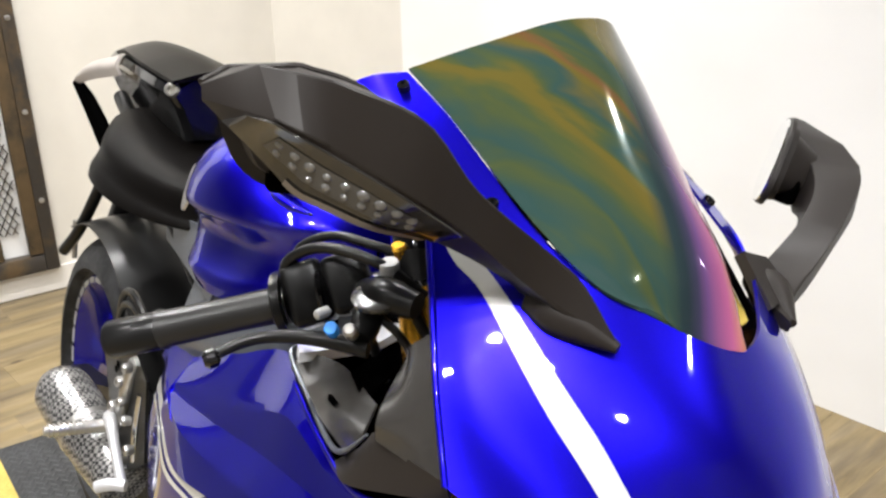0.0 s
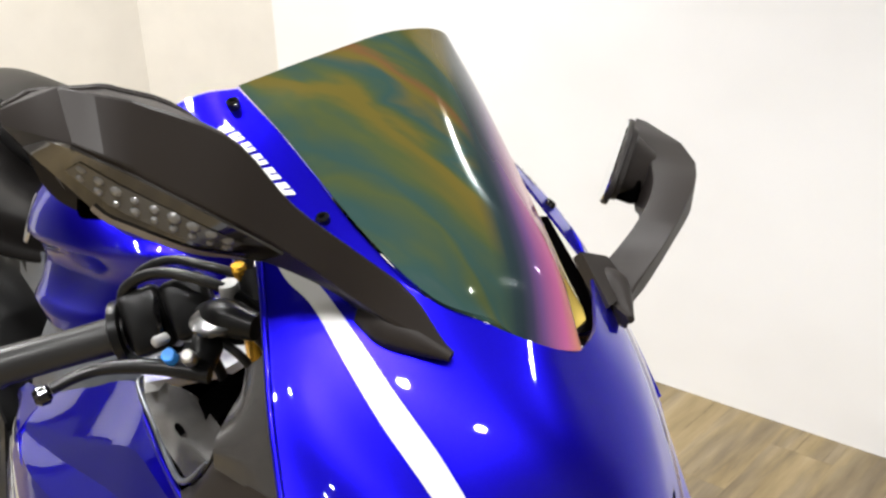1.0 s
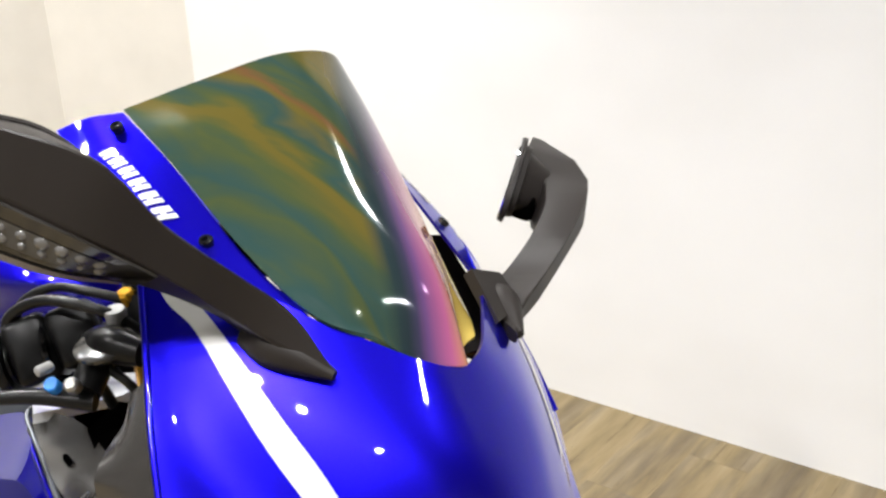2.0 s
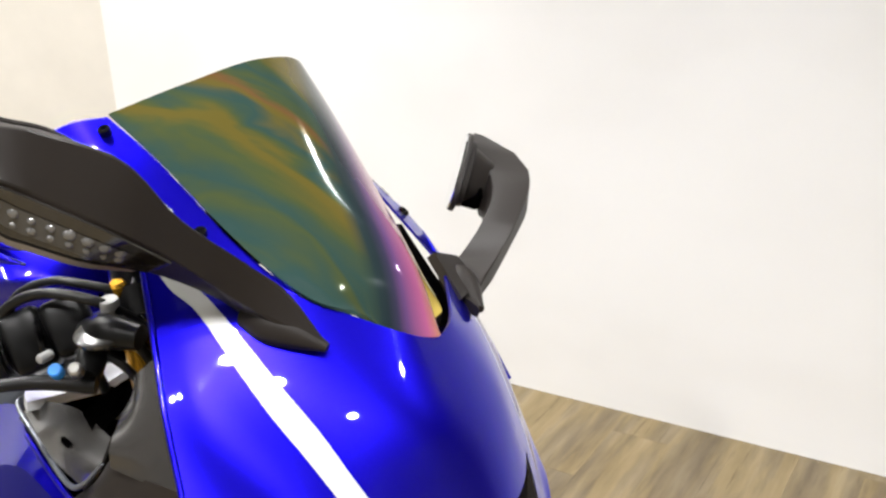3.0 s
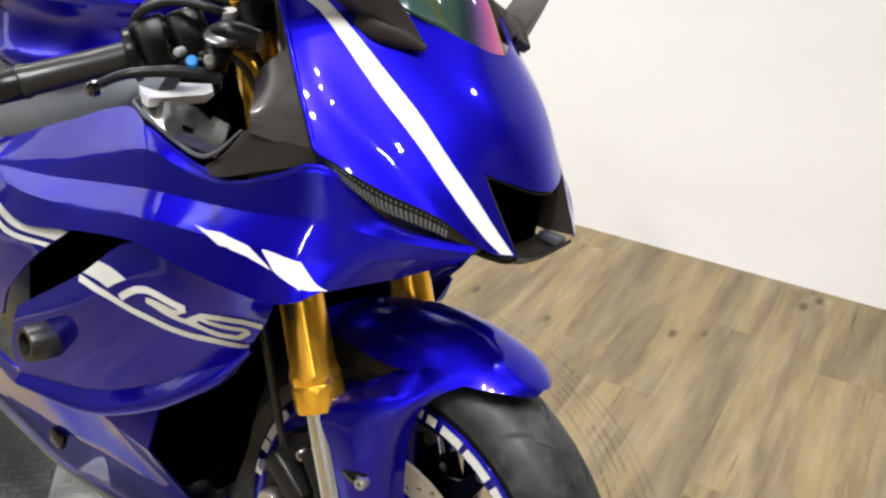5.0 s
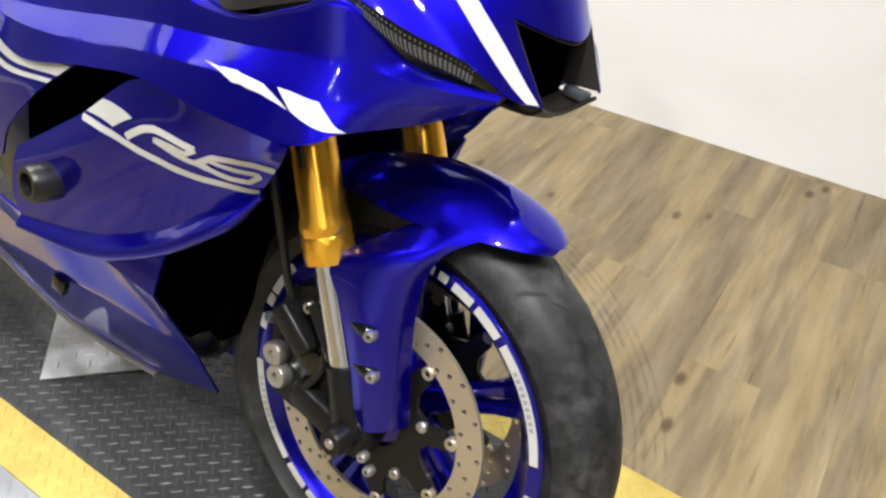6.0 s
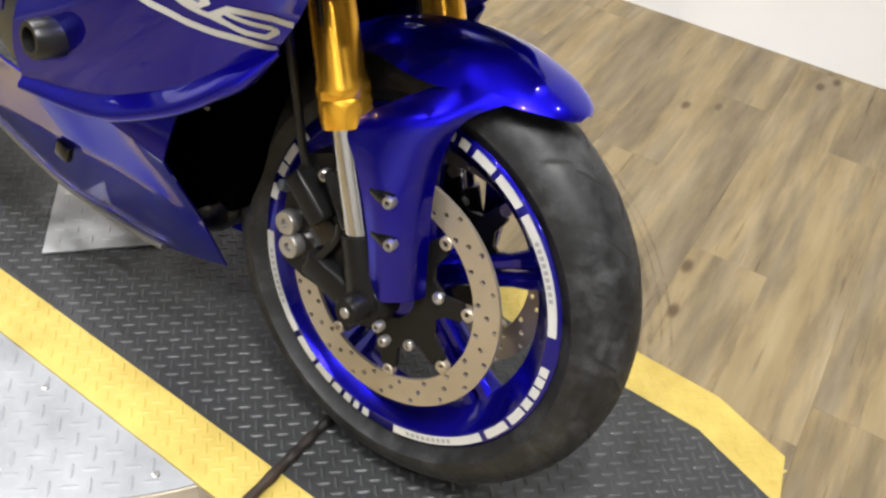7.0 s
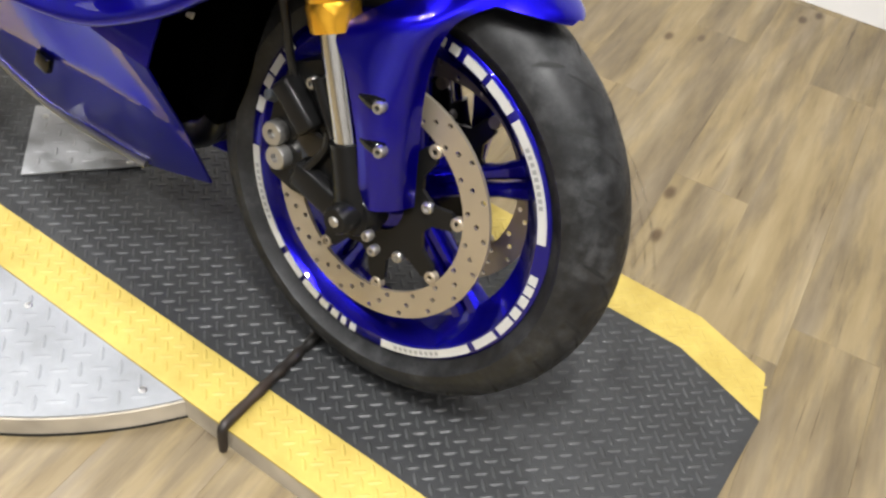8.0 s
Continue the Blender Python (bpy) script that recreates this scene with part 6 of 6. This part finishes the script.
# ---- handlebar and controls ----
BAR0, BAR1, BAR2 = np.array((-0.300, -0.150, 0.885)), np.array((-0.405, -0.291, 0.819)), np.array((-0.440, -0.335, 0.799))
grip_dir = (BAR1 - BAR0) / np.linalg.norm(BAR1 - BAR0)
for side in (-1, 1):
    def sd(p):
        return (p[0], -side * p[1], p[2])
    axis = sd(grip_dir)
    L = float(np.linalg.norm(BAR1 - BAR0))
    bar = part("handlebar", stack(sd(BAR0 - grip_dir * 0.03), axis, [(0, 0.0115), (L + 0.03, 0.0115)], 20), SATIN_BLACK, bike, "black clip-on handlebar")
    part("grip", stack(sd(BAR0 + grip_dir * 0.062), axis, [(0, 0.020), (0.004, 0.021), (0.008, 0.0175), (0.05, 0.0168), (L - 0.068, 0.0178), (L - 0.064, 0.0195), (L - 0.060, 0.0195), (L - 0.058, 0.015)], 28), GRIP_RUBBER, bar, "black rubber grip")
    part("bar_end", stack(sd(BAR1 + grip_dir * 0.001), axis, [(0, 0.0165), (0.003, 0.0185), (0.050, 0.0185), (0.054, 0.016), (0.054, 0)], 24), SATIN_BLACK, bar, "black bar end weight")
    part("throttle_housing", box(sd(BAR0 + grip_dir * 0.045 + np.array((0.004, 0, 0.006))), (0.042, 0.040, 0.060), (28, -22, side * 40), 0.008, 3), SATIN_BLACK, bar, "black switch housing")
    part("housing_collar", stack(sd(BAR0 + grip_dir * 0.064), axis, [(0, 0.030), (0.004, 0.031), (0.008, 0.031), (0.010, 0.027)], 28), SATIN_BLACK, bar)
    part("housing_seam", stack(sd(BAR0 + grip_dir * 0.024), axis, [(0, 0.031), (0.003, 0.032), (0.005, 0.031)], 28), GLOSS_BLACK, bar)
    part("switch_block", box(sd(BAR0 + grip_dir * 0.008 + np.array((0.006, 0, 0.010))), (0.036, 0.042, 0.056), (28, -22, side * 40), 0.008, 3), SATIN_BLACK, bar)
    part("lever_bracket", tube([sd((-0.262, -0.150, 0.892)), sd((-0.235, -0.172, 0.882)), sd((-0.222, -0.185, 0.868))], [0.013, 0.014, 0.012], 12, 12), SATIN_BLACK, bar)
    lever = part("brake_lever", tube([sd((-0.215, -0.180, 0.862)), sd((-0.248, -0.212, 0.862)), sd((-0.276, -0.240, 0.856)), sd((-0.285, -0.262, 0.850)), sd((-0.287, -0.284, 0.841))], [0.0085, 0.007, 0.006, 0.0055, 0.005], 26, 12), SATIN_BLACK, bar, "black adjustable lever")
    part("lever_ball", stack(sd((-0.279, -0.286, 0.842)), sd((-0.2, -1, -0.35)), [(0, 0.005), (0.003, 0.0085), (0.010, 0.0085), (0.014, 0.005), (0.014, 0)], 14), GLOSS_BLACK, lever)
    part("adjuster", stack(sd((-0.236, -0.204, 0.872)), sd((0.5, -0.6, 0.6)), [(0, 0.006), (0.010, 0.006), (0.011, 0.005), (0.011, 0)], 14), BLUE_PLASTIC, lever, "bright blue lever adjuster")
    part("adjuster_nut", stack(sd((-0.218, -0.196, 0.876)), sd((0.5, -0.6, 0.6)), [(0, 0.0062), (0.010, 0.0062), (0.012, 0.004), (0.012, 0)], 12), STEEL, lever)
    part("switch_plug", box(sd((-0.256, -0.205, 0.882)), (0.009, 0.016, 0.008), (10, 30, 20), 0.003), WHITE_DECAL, lever, "white plastic plug")
    mc = part("master_cylinder", tube([sd((-0.262, -0.160, 0.896)), sd((-0.225, -0.164, 0.906)), sd((-0.195, -0.150, 0.905))], [0.012, 0.016, 0.012], 14, 14), SATIN_BLACK, bar, "black brake master cylinder")
    part("reservoir_lid", stack(sd((-0.228, -0.166, 0.902)), sd((0.1, -0.4, 1)), [(-0.004, 0.020), (0.002, 0.025), (0.005, 0.025), (0.007, 0.021), (0.007, 0)], 24), GREY_PLASTIC, mc, "dark grey round lid")
    part("lid_screw", bolt(sd((-0.214, -0.170, 0.909)), sd((0.1, -0.4, 1)), 0.0045, 0.003), STEEL, mc)
    part("white_cap", stack(sd((-0.246, -0.150, 0.926)), sd((0.1, -0.35, 1)), [(-0.012, 0.0085), (0.000, 0.0095), (0.003, 0.0085), (0.003, 0)], 16), WHITE_DECAL, mc, "white plastic cap")
    part("banjo", stack(sd((-0.256, -0.136, 0.938)), sd((0.1, -0.35, 1)), [(-0.01, 0.007), (0.000, 0.008), (0.003, 0.006), (0.003, 0)], 12), GOLD, mc, "gold fork adjuster")
    for pts, r in (([(-0.335, -0.205, 0.880), (-0.332, -0.204, 0.905), (-0.308, -0.192, 0.924), (-0.275, -0.176, 0.930), (-0.245, -0.150, 0.922), (-0.228, -0.12, 0.90)], 0.0052),
                   ([(-0.340, -0.196, 0.880), (-0.336, -0.192, 0.915), (-0.306, -0.176, 0.936), (-0.270, -0.158, 0.938), (-0.248, -0.125, 0.93)], 0.0042),
                   ([(-0.235, -0.15, 0.90), (-0.215, -0.13, 0.88), (-0.21, -0.10, 0.82)], 0.005),
                   ([(-0.228, -0.165, 0.885), (-0.212, -0.150, 0.87), (-0.214, -0.12, 0.83)], 0.004),
                   ([(-0.26, -0.17, 0.88), (-0.26, -0.15, 0.85), (-0.275, -0.12, 0.80)], 0.005)):
        part("cable", tube([sd(p) for p in pts], r, 26, 10), WIRE_BLACK, bar, "black cable")
    part("top_clamp", stack(fork_point(0.905, 0.104 * side), FORK_DIR, [(0, 0.034), (0.028, 0.034)], 28), SATIN_BLACK, bike, "black top clamp")
    part("lower_clamp", stack(fork_point(0.735, 0.104 * side), FORK_DIR, [(0, 0.036), (0.035, 0.036)], 28), SATIN_BLACK, bike)
    # brake hose down the fork
    part("brake_hose", tube([(-0.22, side * 0.12, 0.66), (-0.175, side * 0.125, 0.58), (-0.150, side * 0.118, 0.50), (-0.138, side * 0.108, 0.44), (-0.128, side * 0.10, 0.405)], 0.0055, 24, 10), WIRE_BLACK, bike, "black brake hose")
part("clamp_bridge", box((-0.235, 0, 0.915), (0.07, 0.20, 0.026), (0, -22, 0), 0.008), SATIN_BLACK, bike)
part("lower_bridge", box((-0.165, 0, 0.745), (0.08, 0.20, 0.032), (0, -22, 0), 0.008), SATIN_BLACK, bike)
part("dash", box((-0.20, 0, 0.995), (0.03, 0.16, 0.09), (0, 30, 0), 0.008), GLOSS_BLACK, bike, "dark instrument panel")
part("nose_stay", box((-0.10, 0, 0.83), (0.10, 0.10, 0.14), (0, 20, 0), 0.02), SATIN_BLACK, bike)

# ---- mesh cage door on the side wall ----
CAGE_BLACK = plate_material("cage_frame_black", (0.035, 0.030, 0.026), 0.5, 0.1, (0.10, 0.065, 0.03))
CAGE_WOOD = plate_material("cage_wood_worn", (0.085, 0.055, 0.025), 0.6, 0.0, (0.03, 0.022, 0.012))
cage = new("cage_door")
tagged(cage, "black framed cage door with silver mesh and worn wood trim", "cage door")
CX, CY1, CZ0, CZ1 = LEFT_X + 0.002, 0.238, FLOOR_Z + 0.088, 2.1
CY0 = CY1 - 0.95
part("stile", box((CX + 0.022, CY1 - 0.022, (CZ0 + CZ1) / 2), (0.044, 0.044, CZ1 - CZ0), bevel=0.003), CAGE_BLACK, cage)
part("stile", box((CX + 0.022, CY0 + 0.022, (CZ0 + CZ1) / 2), (0.044, 0.044, CZ1 - CZ0), bevel=0.003), CAGE_BLACK, cage)
part("bottom_rail", box((CX + 0.022, (CY0 + CY1) / 2, CZ0 + 0.03), (0.044, CY1 - CY0 - 0.09, 0.06), bevel=0.003), CAGE_BLACK, cage)
part("top_rail", box((CX + 0.022, (CY0 + CY1) / 2, CZ1 - 0.03), (0.044, CY1 - CY0 - 0.09, 0.06), bevel=0.003), CAGE_BLACK, cage)
part("wood_trim", box((CX + 0.030, CY1 - 0.067, (CZ0 + CZ1) / 2), (0.030, 0.044, CZ1 - CZ0 - 0.13), bevel=0.003), CAGE_WOOD, cage, "worn dark wood trim")
part("wood_trim", box((CX + 0.028, (CY0 + CY1) / 2 - 0.04, CZ0 + 0.10), (0.026, CY1 - CY0 - 0.26, 0.075), bevel=0.003), CAGE_WOOD, cage, "worn dark wood trim")
part("back_sheet", box((CX + 0.004, (CY0 + CY1) / 2, (CZ0 + CZ1) / 2), (0.004, CY1 - CY0 - 0.1, CZ1 - CZ0 - 0.1), bevel=0), WALL_PAINT, cage, "pale sheet behind the mesh", smooth=False)
for k in range(6):
    part("screw", bolt((CX + 0.044, CY1 - 0.022, CZ0 + 0.25 + 0.30 * k), (1, 0, 0), 0.009, 0.004), STEEL, cage)
verts, faces = [], []
step = 0.024
y0, y1, z0, z1 = CY1 - 0.55, CY1 - 0.092, CZ0 + 0.14, CZ0 + 1.35
for slope in (1, -1):
    for k in range(-60, 60):
        c = k * step
        zs = np.linspace(z0, z1, 40)
        ys = (y0 + y1) / 2 + slope * (zs - (z0 + z1) / 2) * 0.55 + c
        ok = (ys > y0) & (ys < y1)
        if ok.sum() < 2:
            continue
        zs, ys = zs[ok], ys[ok]
        base = len(verts)
        for yy, zz in ((ys[0], zs[0]), (ys[-1], zs[-1])):
            for dx, dy in ((0.010, -0.0022), (0.010, 0.0022), (0.014, 0.0022), (0.014, -0.0022)):
                verts.append((CX + dx + (0.002 if slope > 0 else 0), yy + dy, zz))
        for q in range(4):
            faces.append((base + q, base + (q + 1) % 4, base + 4 + (q + 1) % 4, base + 4 + q))
mesh = bpy.data.meshes.new("mesh_panel")
mesh.from_pydata(verts, [], faces)
mesh.materials.append(CAGE_BLACK)
panel = new("mesh_panel", mesh)
panel.parent = cage
panel["label"] = "black diamond wire mesh"
panel["kind"] = "stuff"

# ---- scuff marks left by tyres, in arcs round the turntable ----
SCUFF, sc_nodes, sc_links, sc_bsdf = material("tyre_scuff")
sc_bsdf.inputs["Base Color"].default_value = (0.07, 0.05, 0.03, 1)
sc_bsdf.inputs["Roughness"].default_value = 0.5
sc_links.new(ramp(sc_nodes, sc_links, noise_node(sc_nodes, sc_links, coords(sc_nodes, sc_links), 22.0, 6.0, 0.7), [(0.38, (0.0,) * 3), (0.72, (0.42,) * 3)]), sc_bsdf.inputs["Alpha"])
marks = new("tyre_scuff")
tagged(marks, "faint dark tyre marks in arcs on the wood-look floor", "floor marks", kind="stuff")
for r, w, a0, a1 in ((0.905, 0.007, 12, 96), (0.922, 0.003, 15, 100), (0.938, 0.006, 10, 94), (0.955, 0.010, 14, 99), (0.975, 0.004, 12, 90), (0.992, 0.006, 16, 84)):
    bm = bmesh.new()
    prev = None
    for a in np.radians(np.linspace(a0, a1, 60)):
        pair = [bm.verts.new((TURN_C[0] + q * math.cos(a), TURN_C[1] + q * math.sin(a), FLOOR_Z + 0.0006)) for q in (r - w / 2, r + w / 2)]
        if prev:
            bm.faces.new((prev[0], prev[1], pair[1], pair[0]))
        prev = pair
    part("mark", bm, SCUFF, marks, smooth=False)

# ---- floor planks ----
PLANK_W, PLANK_L = 0.152, 0.915


def plank_mesh():
    bm = box((0, 0, 0), (PLANK_L - 0.0003, PLANK_W - 0.0003, 0.0025), bevel=0.00015, segments=1)
    mesh = bpy.data.meshes.new("plank")
    bm.to_mesh(mesh)
    bm.free()
    mesh.materials.append(WOOD)
    return mesh


plank = plank_mesh()
PLANK_TURN = radians(FLOOR_TURN)
ct, st = math.cos(PLANK_TURN), math.sin(PLANK_TURN)
rng = random.Random(5)
# a point and the outward direction for each wall, a little inside the wall's body
ROOM_EDGES = [(LEFT_X - 0.04, 0, -1, 0), (ROOM_FRONT + 0.04, 0, 1, 0), (0, ROOM_NEAR - 0.04, 0, -1),
              (0, far_wall_y(0) + 0.04, -0.0985, 1), (LEFT_X - 0.03, 1.17, 1.14 - far_wall_y(-2.45), -2.45 - LEFT_X)]
for i in range(-34, 34):
    offset = rng.random() * PLANK_L
    for j in range(-7, 8):
        a, b = j * PLANK_L + offset, i * PLANK_W
        x, y = a * ct - b * st, a * st + b * ct
        reach = PLANK_L / 2
        ends = [(x + reach * s * ct, y + reach * s * st) for s in (-1, 0, 1)]
        if not any(LEFT_X - 0.1 < ex < ROOM_FRONT + 0.1 and ROOM_NEAR - 0.1 < ey < far_wall_y(ex) + 0.45 for ex, ey in ends):
            continue
        half = PLANK_W / 2
        corners = [(x + reach * s * ct - half * q * st, y + reach * s * st + half * q * ct) for s in (-1, 1) for q in (-1, 1)]
        mesh = plank
        place = pose(x, y, FLOOR_Z - 0.00125, 0, 0, FLOOR_TURN)
        if any((cx - px) * nx + (cy - py) * ny > 0 for cx, cy in corners for px, py, nx, ny in ROOM_EDGES):
            bm = bmesh.new()
            bm.from_mesh(plank)
            bm.transform(place)
            for px, py, nx, ny in ROOM_EDGES:
                bmesh.ops.bisect_plane(bm, geom=bm.verts[:] + bm.edges[:] + bm.faces[:], plane_co=(px, py, 0), plane_no=(nx, ny, 0), clear_outer=True)
            if len(bm.faces) < 2:
                bm.free()
                continue
            bm.transform(place.inverted())
            mesh = bpy.data.meshes.new("plank")
            bm.to_mesh(mesh)
            bm.free()
            mesh.materials.append(WOOD)
        ob = bpy.data.objects.new("plank", mesh)
        scene.collection.objects.link(ob)
        ob.parent = floor
        ob.matrix_world = place
